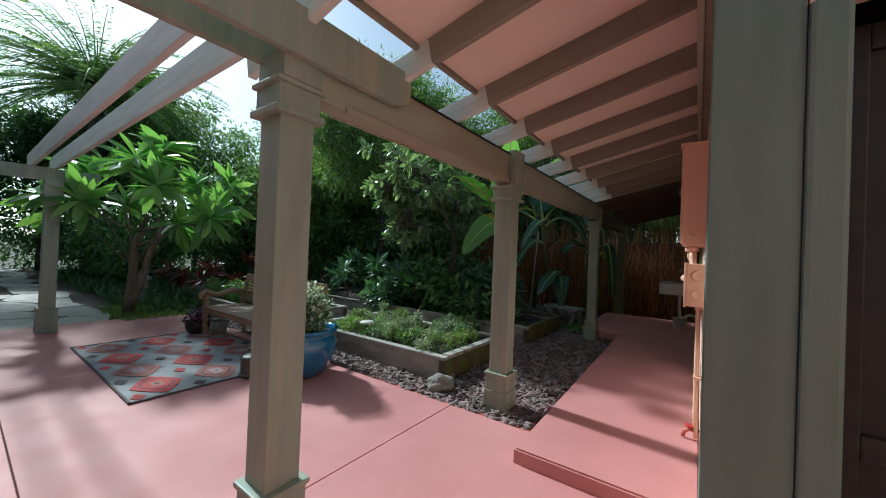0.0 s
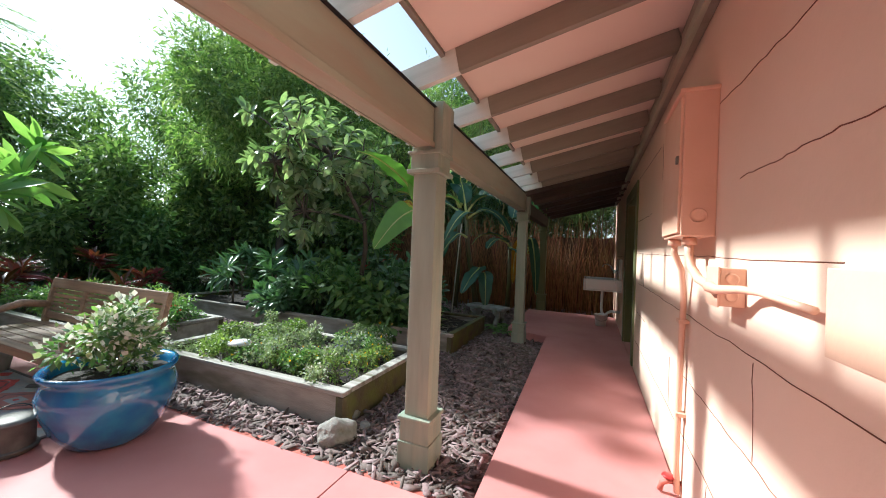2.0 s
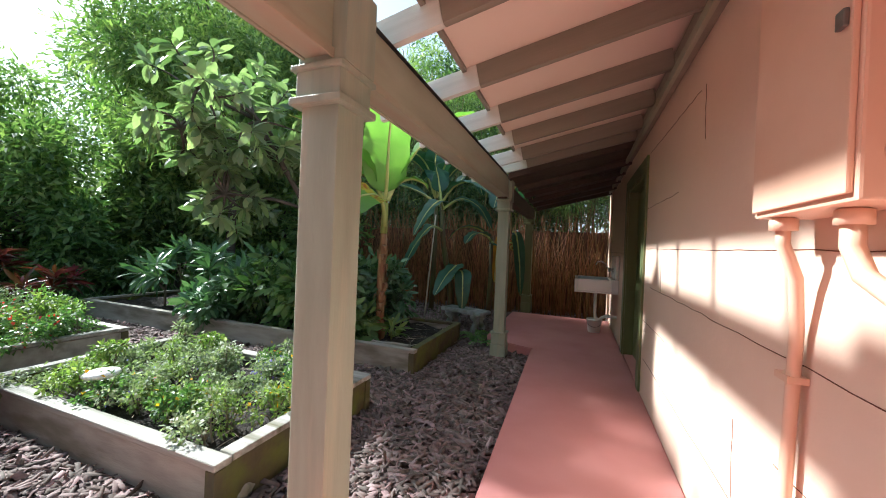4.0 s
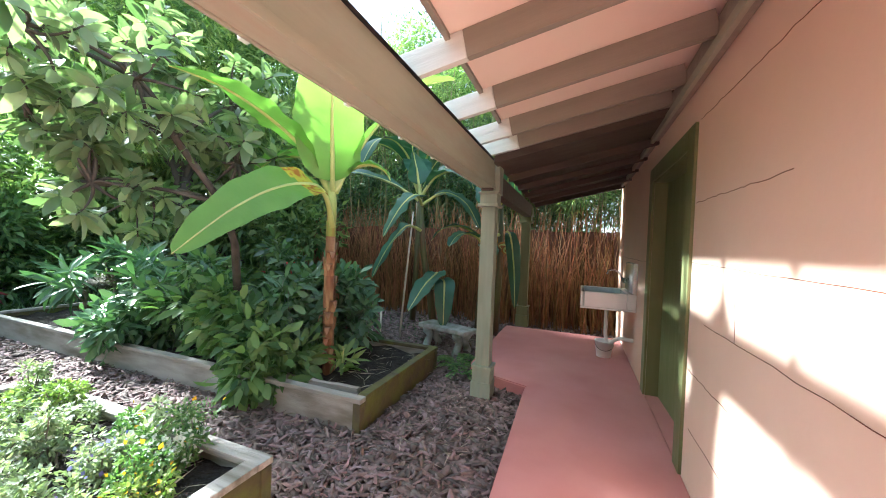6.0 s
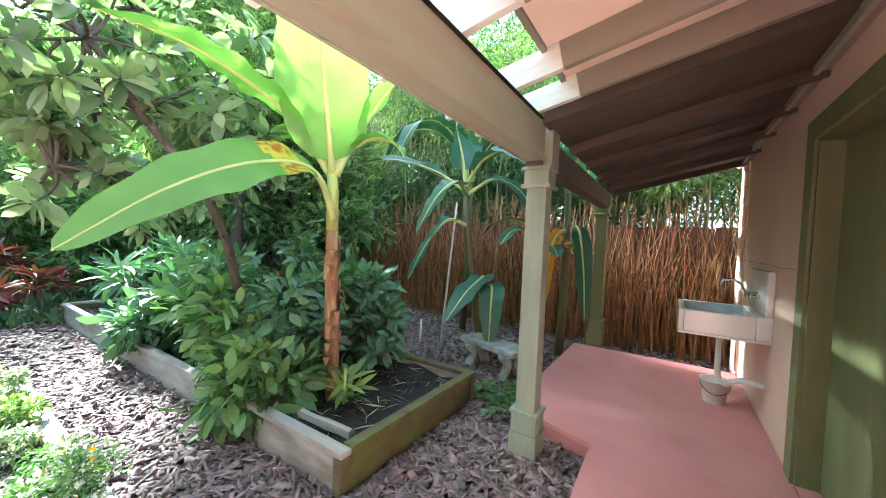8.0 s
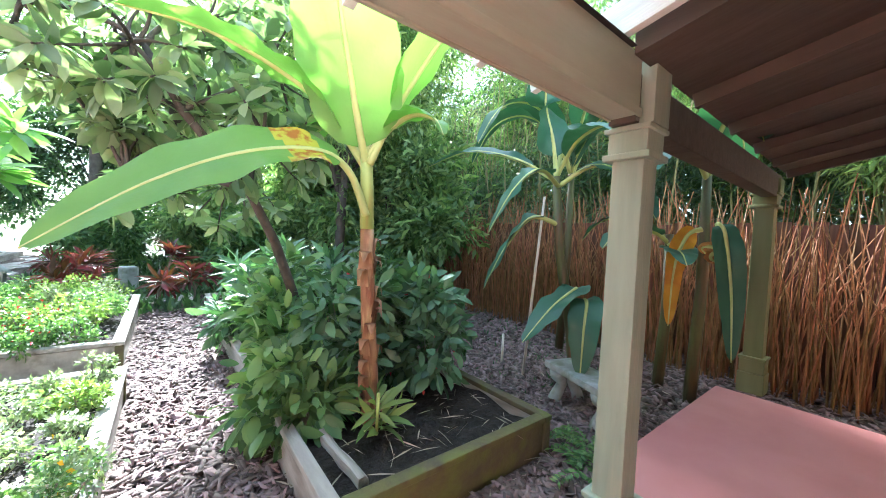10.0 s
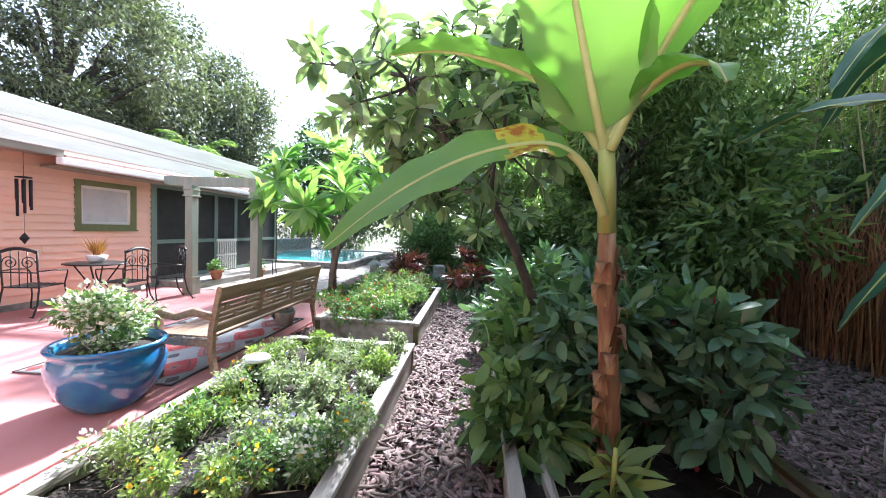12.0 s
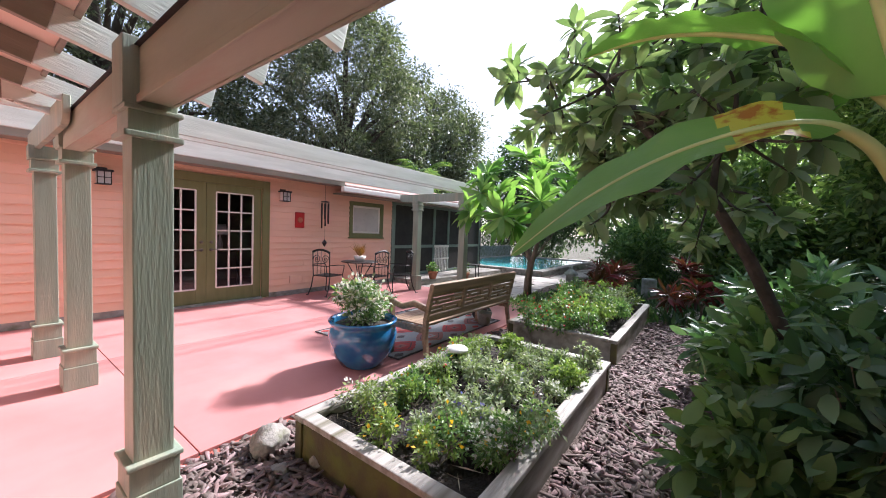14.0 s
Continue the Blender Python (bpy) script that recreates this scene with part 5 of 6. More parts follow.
part("back", tube([(-0.25, 0.23, 0.45), (-0.27, 0.26, 0.8), (-0.15, 0.28, 0.93), (0.15, 0.28, 0.93), (0.27, 0.26, 0.8), (0.25, 0.23, 0.45)], 0.02, 8), M["black"], ac, "", True)
for k in range(6):
    part("back_strap", tube([(-0.2 + k * 0.08, 0.25, 0.45), (-0.2 + k * 0.08, 0.28, 0.92)], 0.012, 6), M["black"], ac)


def terra_pot(x, y, s, z=0.0):
    p = thing("terracotta_pot", pose(x, y, z), "terracotta pot with small green plant", "pot", "terracotta pots")
    part("body", lathe([(0.1 * s, 0), (0.15 * s, 0.2 * s), (0.17 * s, 0.2 * s), (0.17 * s, 0.26 * s), (0.14 * s, 0.25 * s)], 22), M["terra"], p, "", True)
    P, D = cloud(blobs_in(0, 0, 0.36 * s, 0.16 * s, 0.16 * s, 0.12 * s, 8, 0.06 * s, 0.1 * s), 30)
    part("foliage", leaves("foliage", P, D, rng.uniform(0.05, 0.1, len(P)), LS, M["lf_mid"]), None, p)


terra_pot(-9.9, -0.55, 1.1)
terra_pot(-8.9, -0.95, 0.9, 0.12)
lant = thing("stone_lantern", pose(-10.2, 2.55, -0.05), "small pale cast-stone garden lantern", "lantern")
part("pedestal", lathe([(0.14, 0), (0.12, 0.08), (0.06, 0.12), (0.06, 0.3), (0.13, 0.36)], 8), M["cast"], lant)
part("light_box", B(-0.1, -0.1, 0.36, 0.1, 0.1, 0.56, 0.01), M["cast"], lant)
part("cap", lathe([(0.19, 0.56), (0.17, 0.6), (0.05, 0.7), (0.05, 0.75), (0.01, 0.8)], 8), M["cast"], lant)
step = thing("stepping_stone", pose(-9.6, 4.6, -0.04), "pale grey garden step slab at the end of the path", "slab")
part("slab", B(-0.5, -0.6, 0, 0.4, 0.7, 0.05, 0.01), M["flag"], step)
tagged(part("rock", B(-0.15, -0.15, 0, 0.15, 0.15, 0.5, 0.04), M["cast"], None, "pale stone block pillar among the red plants", m=pose(-11.2, 4.2, 0.0, 0, 0, 20)), category="rock")

# ---- back fence ----
fe = thing("fence", None, "brown weathered board fence behind the bamboo", "fence", kind="structure")
x = -16.0
while x < 4.0:
    w = rng.uniform(0.13, 0.16)
    part("fence_board", B(x, -0.01, -0.1, x + w - 0.006, 0.012, 1.86 + rng.uniform(-.02, .02), 0), M["fence"], fe, m=pose(0, 10.75, 0))
    x += w
for z in (0.3, 1.6):
    part("fence_rail", B(-16, 10.77, z, 4, 10.82, z + 0.09, 0), M["fence"], fe)
part("fence_back", B(-16, 10.83, -0.1, 4, 10.86, 1.8, 0), M["dark"], fe)

# ---- plants ----
def banana_leaf(name, parent, path, width, material, petiole=0.15, fold=0.25, side=(0, 0, 1), seed=0, scorch=None):
    """A banana leaf along the points of path with a midrib; side: the way its upper face looks."""
    pts = []
    n = 52 if scorch else 26
    P = [Vector(p) for p in path]
    for i in range(n + 1):
        t = i / n * (len(P) - 1)
        k = min(int(t), len(P) - 2)
        u = t - k
        p0, p1, p2, p3 = P[max(k - 1, 0)], P[k], P[k + 1], P[min(k + 2, len(P) - 1)]
        pts.append(0.5 * ((2 * p1) + (p2 - p0) * u + (2 * p0 - 5 * p1 + 4 * p2 - p3) * u * u + (3 * p1 - p0 - 3 * p2 + p3) * u ** 3))
    bm = bmesh.new()
    rows = []
    S = Vector(side).normalized()
    for i, p in enumerate(pts):
        t = i / n
        d = (pts[min(i + 1, n)] - pts[max(i - 1, 0)]).normalized()
        w = d.cross(S).normalized()
        nn = w.cross(d)
        u = max(0.0, (t - petiole) / (1 - petiole))
        prof = (math.sin(math.pi * min(1, u ** 0.72)) ** 0.6 if 0 < u < 1 else 0.0)
        hw_ = width / 2 * prof
        r = []
        for s in (-1, -0.66, -0.33, 0, 0.33, 0.66, 1):
            rag = 1 + (0.09 * noise.noise((t * 14, s * 2, seed)) if abs(s) == 1 else 0)
            wave = 0.02 * math.sin(t * 40 + s * 3 + seed) * abs(s) * width * 1.6 + 0.05 * noise.noise((t * 5, s, seed + 5)) * abs(s)
            r.append(bm.verts.new(p + w * s * hw_ * rag + nn * (fold * abs(s) * hw_ - 0.35 * fold * s * s * hw_ + wave * prof)))
        rows.append(r)
    for a, b in zip(rows, rows[1:]):
        for k in range(6):
            fc = bm.faces.new((a[k], a[k + 1], b[k + 1], b[k]))
            if scorch:
                t = rows.index(a) / n
                fc.material_index = int(scorch[0] + 0.05 * noise.noise((k * 1.7, t * 9, 1)) < t < scorch[1] + 0.06 * noise.noise((k * 1.3, t * 7, 4)))
    bmesh.ops.remove_doubles(bm, verts=bm.verts, dist=1e-5)
    lf = part(name, bm, [material, M["scorch"]] if scorch else material, parent, "", True)
    rr = [0.024 * (1 - i / n) + 0.004 for i in range(n + 1)]
    part("midrib", tube([p - Vector((0, 0, 0.004)) for p in pts], rr, 7), M["rib"], lf, "pale yellow-green midrib", True)
    return lf


ban = thing("banana_plant", pose(-2.98, 6.05, 0.15), "young banana plant with brown sheathed stem and broad leaves", "banana plant")
part("stem", tube([(0.02, -0.03, -0.1), (0.01, -0.05, 0.3), (0.03, -0.10, 0.8), (0.07, -0.145, 1.2), (0.08, -0.16, 1.42)], [0.062, 0.056, 0.05, 0.047, 0.045], 14), M["stem"], ban, "brown papery stem", True)
part("green_stem", tube([(0.08, -0.16, 1.38), (0.10, -0.18, 1.65), (0.11, -0.21, 1.95)], [0.047, 0.043, 0.036], 14), M["stemg"], ban, "yellow-green upper stem", True)
for k in range(26):
    z = rng.uniform(0.0, 1.42)
    a = rng.uniform(0, 6.28)
    c = Vector((0.05 * math.cos(a) + 0.015 + 0.04 * z, 0.05 * math.sin(a) - 0.04 - 0.085 * z, z))
    o = Vector((math.cos(a), math.sin(a), 0))
    pp_ = [c - Vector((0, 0, 0.12)) - o * .005, c + o * 0.012, c + o * 0.04 + Vector((0, 0, -0.01)), c + o * 0.055 + Vector((0, 0, -0.07))]
    bm = bmesh.new()
    tn = Vector((-o.y, o.x, 0))
    rows = [[bm.verts.new(p + tn * s * w) for s in (-1, 0, 1)] for p, w in zip(pp_, (0.045, 0.04, 0.025, 0.006))]
    for r0, r1 in zip(rows, rows[1:]):
        for q in range(2):
            bm.faces.new((r0[q], r0[q + 1], r1[q + 1], r1[q]))
    part("dry_sheath", bm, M["stem"], ban, "peeling dry leaf sheath", True)


def W(x, y, z):
    return (x + 2.98, y - 6.05, z - 0.15)


ban_l = [
    ("leaf", [W(-2.86, 5.86, 1.62), W(-2.83, 5.72, 1.88), W(-2.8, 5.51, 1.965), W(-2.8, 5.15, 1.89), W(-2.8, 4.77, 1.69), W(-2.8, 4.38, 1.38)], 0.40, (0.6, 0.15, 0.8), 0.28),
    ("leaf", [W(-2.87, 5.85, 1.95), W(-2.80, 5.75, 2.2), W(-2.72, 5.62, 2.6), W(-2.62, 5.48, 3.0), W(-2.55, 5.3, 3.35)], 0.62, (-0.8, 0.6, 0.15), 0.12),
    ("leaf", [W(-2.90, 5.85, 1.95), W(-3.0, 5.6, 2.3), W(-3.1, 5.3, 2.5), W(-3.2, 4.95, 2.62), W(-3.25, 4.6, 2.62)], 0.44, (0.1, 0.1, 1), 0.14),
    ("leaf", [W(-2.84, 5.86, 1.95), W(-2.72, 6.0, 2.35), W(-2.5, 6.2, 2.8), W(-2.2, 6.35, 3.1), W(-1.9, 6.5, 3.2)], 0.5, (-0.5, -0.4, 0.7), 0.2),
    ("leaf", [W(-2.86, 5.86, 2.0), W(-2.75, 5.95, 2.18), W(-2.6, 6.03, 2.25), W(-2.45, 6.08, 2.2), W(-2.38, 6.1, 2.1)], 0.26, (0, 0, 1), 0.2),
    ("leaf", [W(-2.90, 5.84, 1.98), W(-3.05, 5.85, 2.2), W(-3.25, 5.8, 2.3), W(-3.5, 5.75, 2.28), W(-3.7, 5.7, 2.15)], 0.34, (0, 0, 1), 0.15),
]
for i, (nm, path, w, sd_, pet) in enumerate(ban_l):
    lf = banana_leaf(nm, ban, path, w, M["banana"], pet, 0.2, sd_, i * 3.7, (0.36, 0.50) if i == 0 else None)
sucker = thing("banana_sucker", pose(-2.76, 5.95, 0.15), "young shoot with lance-shaped leaves at the banana's foot", "plant")
n = 34
a = rng.uniform(0, 6.28, n)
part("foliage", leaves("foliage", np.column_stack((np.cos(a) * .02, np.sin(a) * .02, rng.uniform(.02, .25, n))), np.column_stack((np.cos(a), np.sin(a), rng.uniform(-.2, 1.1, n))), rng.uniform(.16, .28, n), leaf_shape(0.2, 0.04, 0.35), M["lf_lime"], jit=.1), None, sucker)
part("stem", tube([(0, 0, 0), (0.01, 0, 0.3)], 0.012, 7), M["stemg"], sucker, "", True)


def dark_banana(x, y, h, specs, lab):
    b = thing("banana_plant", pose(x, y, -0.05), lab, "banana plant", "background banana plants")
    part("stem", tube([(0, 0, 0), (0.03, 0.02, h * 0.5), (0.0, 0.05, h)], [0.06, 0.052, 0.04], 12), M["stemd"], b, "", True)
    for i, (az, ln, el, w) in enumerate(specs):
        d = Vector((math.cos(radians(az)), math.sin(radians(az)), 0))
        p0 = Vector((0, 0.05, h - 0.1))
        path = [p0, p0 + d * ln * 0.2 + Vector((0, 0, ln * 0.28 * el)), p0 + d * ln * 0.5 + Vector((0, 0, ln * 0.40 * el)), p0 + d * ln * 0.8 + Vector((0, 0, ln * (0.38 * el - 0.06))), p0 + d * ln + Vector((0, 0, ln * (0.25 * el - 0.2)))]
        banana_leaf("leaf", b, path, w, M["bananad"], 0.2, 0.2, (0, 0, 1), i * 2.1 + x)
    return b


DB = (-2.75, 8.25, -0.05)
sb2 = thing("banana_plant", pose(*DB), "dark green banana plant beside the stake", "banana plant", "background banana plants")


def D_(x, y, z):
    return (x - DB[0], y - DB[1], z - DB[2])


part("stem", tube([D_(-2.7, 8.25, -0.05), D_(-2.78, 8.22, 0.6), D_(-2.92, 8.15, 1.4), D_(-2.98, 8.1, 2.2)], [0.065, 0.058, 0.05, 0.04], 12), M["stemd"], sb2, "olive sheathed stem", True)
for i, (path, w) in enumerate((
        ([D_(-2.95, 8.1, 2.1), D_(-2.82, 7.6, 2.18), D_(-2.95, 7.4, 1.98), D_(-3.14, 7.28, 1.56)], 0.36),
        ([D_(-2.95, 8.1, 1.7), D_(-3.05, 7.8, 1.74), D_(-3.3, 7.7, 1.4), D_(-3.5, 7.62, 0.95)], 0.36),
        ([D_(-2.85, 8.15, 0.9), D_(-2.61, 8.0, 1.06), D_(-2.7, 7.75, 0.88), D_(-2.79, 7.45, 0.56)], 0.32),
        ([D_(-2.75, 8.2, 0.8), D_(-2.5, 8.0, 0.96), D_(-2.42, 7.85, 0.7), D_(-2.4, 7.8, 0.3)], 0.3),
        ([D_(-2.97, 8.1, 2.15), D_(-3.5, 8.0, 2.45), D_(-4.2, 7.9, 2.62), D_(-4.9, 7.8, 2.5)], 0.32),
        ([D_(-2.98, 8.1, 2.2), D_(-3.05, 8.1, 2.6), D_(-3.1, 8.0, 3.0), D_(-2.95, 7.85, 3.35)], 0.5),
        ([D_(-2.98, 8.1, 2.2), D_(-2.7, 8.0, 2.5), D_(-2.3, 7.85, 2.55), D_(-1.95, 7.7, 2.3)], 0.42),
        ([D_(-2.96, 8.12, 2.1), D_(-2.65, 8.25, 2.3), D_(-2.3, 8.3, 2.15), D_(-2.05, 8.3, 1.75)], 0.36),
        ([D_(-2.98, 8.1, 2.2), D_(-3.2, 8.5, 2.7), D_(-3.5, 8.9, 3.0), D_(-3.9, 9.3, 2.9)], 0.48))):
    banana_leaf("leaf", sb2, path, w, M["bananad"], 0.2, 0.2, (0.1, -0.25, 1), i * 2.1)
dark_banana(-1.9, 9.0, 2.35, [(230, 1.3, 1.3, 0.46), (180, 1.5, 1.6, 0.5), (300, 1.2, 1.0, 0.45), (90, 1.4, 1.5, 0.5), (270, 1.3, 0.4, 0.4)], "tall dark green banana plant near the fence")
dark_banana(-3.6, 9.3, 2.6, [(200, 1.6, 1.5, 0.5), (260, 1.6, 1.3, 0.5), (320, 1.5, 1.6, 0.5), (60, 1.5, 1.5, 0.5)], "tall banana plant behind the stake")
dark_banana(-2.25, 9.15, 1.7, [(250, 0.9, 0.4, 0.34), (300, 0.8, -0.2, 0.3), (200, 0.9, 0.8, 0.32)], "slim banana stem among the canes")
hang = thing("dead_leaf", pose(-1.93, 8.85, 0), "hanging dry orange banana leaf", "dead leaf")
banana_leaf("leaf", hang, [(0.06, 0.05, 1.70), (-0.04, -0.02, 1.62), (-0.12, -0.04, 1.3), (-0.14, -0.04, 0.72)], 0.2, M["orange"], 0.15, 0.3, (0.6, -0.8, 0.2), 4)
hang = thing("hanging_leaf", pose(-1.6, 8.85, 0), "broad dark banana leaf hanging by the end post", "leaf")
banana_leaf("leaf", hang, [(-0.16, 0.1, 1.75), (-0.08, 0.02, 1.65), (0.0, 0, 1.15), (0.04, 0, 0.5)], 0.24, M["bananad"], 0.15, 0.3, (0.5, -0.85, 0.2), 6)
curl = thing("curled_leaf", pose(-1.73, 8.98, 1.5), "curled dry rust-coloured leaf on the banana stem", "dead leaf")
for k in range(5):
    a = k * 1.3
    banana_leaf("frond", curl, [(0, 0.02, 0), (0.07 * math.cos(a), -0.05, 0.06 * math.sin(a)), (0.14 * math.cos(a + .4), -0.03, 0.10 * math.sin(a + .4)), (0.12 * math.cos(a + .9), 0.0, 0.12 * math.sin(a + .9))], 0.09, M["dry"], 0.02, 0.4, (0, -1, 0.1), k)


# loquat-like tree with whorls of leathery leaves
def whorl_tree(name, loc, trunk, tips, nleaf, lsize, shape, lmat, bmat, label, category="tree", upness=0.35, jit=0.2, group="", hubs=()):
    t = thing(name, pose(*loc), label, category, group)
    bm = bmesh.new()
    top = Vector(trunk[-1][:3])
    tube([p[:3] for p in trunk], [p[3] for p in trunk], 10, bm)
    part("trunk", bm, bmat, t, "", True)
    bm = bmesh.new()
    base = [Vector(p[:3]) for p in trunk]
    P, D, Sz = [], [], []
    hubs = [Vector(h) for h in hubs]
    for h in hubs:
        st = min(base[1:], key=lambda q: (q - h).length + (0.6 if q.z > h.z else 0))
        tube(curve(st, st.lerp(h, 0.55) + Vector((rng.uniform(-.12, .12), rng.uniform(-.12, .12), 0.1)), h, 6), [0.022, 0.02, 0.018, 0.016, 0.014, 0.012, 0.010], 6, bm)
    for tip in tips:
        tip = Vector(tip)
        st = base[int(rng.integers(max(1, len(base) // 2), len(base)))]
        if hubs:
            st = min(hubs, key=lambda h: (h - tip).length)
        midp = st.lerp(tip, 0.5) + Vector((rng.uniform(-.15, .15), rng.uniform(-.15, .15), rng.uniform(-0.1, .15)))
        tube(curve(st, midp, tip, 6), [0.016, 0.014, 0.012, 0.010, 0.008, 0.007, 0.006], 6, bm)
        dr = (tip - midp).normalized()
        u = dr.orthogonal().normalized()
        v = dr.cross(u)
        for k in range(nleaf):
            a = k * 2.4
            lift = upness + 0.5 * (k / nleaf) - 0.25
            P.append(tip - dr * (1 - k / nleaf) * 0.12)
            D.append(u * math.cos(a) + v * math.sin(a) + dr * lift)
            Sz.append(lsize * rng.uniform(0.7, 1.15))
    part("branchwork", bm, bmat, t, "", True)
    part("crown", leaves("crown", np.array(P), np.array(D), np.array(Sz), shape, lmat, up=0.8, jit=jit), None, t)
    return t


def tips_in(blobs, n):
    out = []
    for x, y, z, r in blobs:
        for _ in range(n):
            d = rng.normal(0, 1, 3)
            d /= np.linalg.norm(d)
            out.append(tuple(np.array((x, y, z)) + d * r * rng.uniform(0.7, 1.05)))
    return out


LOQ = (-4.3, 6.0, 0.15)
LQ = [(0, 0, 2.15, 0.6), (0.35, -0.45, 2.35, 0.5), (-0.55, -0.2, 2.1, 0.55), (0.1, -1.0, 2.5, 0.5), (-0.3, -0.9, 2.2, 0.45), (0.5, 0.35, 1.9, 0.45), (-0.8, 0.3, 1.7, 0.55), (0.2, 0.5, 2.5, 0.55), (-0.1, -0.5, 1.6, 0.4), (-0.7, -0.6, 2.7, 0.45), (-0.35, 0.0, 2.95, 0.4)]
LQ = [(x * 0.9 + 0.3, y * 0.9 - 0.95, z + 0.1, r) for x, y, z, r in LQ]
tips = tips_in(LQ, 11)
whorl_tree("loquat_tree", LOQ, [(0, 0, -0.1, 0.05), (0.3, -0.2, 0.6, 0.042), (0.6, -0.5, 1.25, 0.036), (0.7, -0.7, 1.6, 0.03), (0.65, -1.1, 2.1, 0.028), (0.5, -1.3, 2.5, 0.02)], tips, 15, 0.19, leaf_shape(0.4, 0.05, 0.3), M["lf_loq"], M["darkbark"], "loquat tree with clusters of leathery grey-green leaves", hubs=[q[:3] for q in LQ])

# frangipani
FR = (-8.75, 2.0, -0.05)
fr_tips = [(2.3, 0.45, 1.85), (1.55, -0.35, 2.75), (1.2, 0.6, 2.5), (0.3, -0.7, 2.6), (0.1, 0.3, 3.1), (0.9, 0.2, 3.2), (-0.6, -0.3, 2.9), (-0.5, 0.7, 2.6), (0.5, 1.0, 2.2), (1.75, 0.9, 2.15), (-0.9, 0.1, 2.2), (1.3, -0.9, 2.0), (0.4, -1.2, 2.1), (2.0, -0.2, 2.3), (1.0, 1.3, 2.7), (-0.2, -1.0, 1.9), (1.5, 0.3, 1.75)]
whorl_tree("frangipani_tree", FR, [(0, 0, 0, 0.10), (0.05, 0.02, 0.5, 0.085), (0.0, 0.05, 0.9, 0.075), (0.2, 0.0, 1.3, 0.06), (0.3, 0.05, 1.6, 0.05)], fr_tips, 26, 0.5, leaf_shape(0.27, 0.03, 0.22), M["lf_plum"], M["bark"], "frangipani tree with pale trunk and star-like leaf rosettes", upness=0.45, jit=0.12)
part("trunk", tube([(0.04, 0, 0.1), (0.25, 0.12, 0.7), (0.2, 0.25, 1.3), (0.5, 0.4, 1.8)], [0.07, 0.06, 0.05, 0.04], 9), M["bark"], [o for o in bpy.data.objects if o.name.startswith("frangipani_tree")][0], "", True)
# smaller rosette plants in the long bed
for k, (x, y, h) in enumerate(((-6.3, 6.1, 0.75), (-5.9, 6.6, 0.95), (-6.8, 6.5, 0.9), (-7.3, 6.0, 0.7), (-5.6, 5.95, 0.7), (-7.8, 6.6, 0.95))):
    tp_ = [(rng.uniform(-.3, .3), rng.uniform(-.3, .3), h * rng.uniform(.75, 1.1)) for _ in range(4)]
    whorl_tree("rosette_shrub", (x, y, 0.15), [(0, 0, 0, 0.02), (0, 0, h * .4, 0.018), (0.02, 0, h * .6, 0.015)], tp_, 20, 0.36, leaf_shape(0.22, 0.04, 0.25), M["lf_blue"], M["bark"], "blue-green rosette shrub in the long bed", "shrub", 0.45, 0.12, "rosette shrubs")

# broad-leaved shrubs in the long bed
LB = leaf_shape(0.42, 0.05, 0.25)
for k, (x, y, rx, ry, h, mt, lab) in enumerate((
        (-3.75, 5.75, 0.45, 0.35, 0.75, "lf_mid", "bushy green shrub spilling over the bed edge"),
        (-4.4, 5.8, 0.5, 0.4, 1.0, "lf_mid", "bushy green shrub spilling over the bed edge"),
        (-3.45, 6.3, 0.4, 0.4, 1.05, "lf_dark", "dark glossy shrub behind the banana stem"),
        (-4.1, 6.5, 0.55, 0.45, 1.35, "lf_dark", "dark glossy shrub under the loquat"),
        (-3.25, 6.7, 0.35, 0.35, 0.95, "lf_blue", "blue-green shrub near the banana"),
        (-5.1, 5.9, 0.45, 0.35, 0.8, "lf_dark", "dark glossy shrub under the loquat"),
        (-3.35, 5.55, 0.3, 0.25, 0.45, "lf_mid", "bushy green shrub spilling over the bed edge"),
        (-5.7, 5.6, 0.5, 0.3, 0.5, "lf_blue", "low blue-green shrub along the bed edge"),
        (-3.4, 6.0, 0.25, 0.25, 0.95, "lf_blue", "blue-green shrub near the banana"),
        (-7.0, 7.0, 0.9, 0.6, 1.1, "lf_dark", "dark shrub at the back of the long bed"))):
    bush("broadleaf_shrub", (x, y, 0.15), blobs_in(0, 0, h * 0.5, rx, ry, h * 0.5, 18, 0.14, 0.26), 46, 0.17, LB, M[mt], lab, "shrub", "bed shrubs", 14,
         (("blossom", M["petal_r"], 12, 0.05, "small red flowers"),) if k in (2, 3, 4) else ())

# herbs in the two near beds
def herb(x, y, z, r, h, mt, size, lab, extra=(), per=60):
    bush("herb_plant", (x, y, z), blobs_in(0, 0, h * .55, r, r, h * .45, 9, r * 0.32, r * 0.5), per, size, LS, mt, lab, "herb", "bed herbs", 6, extra)


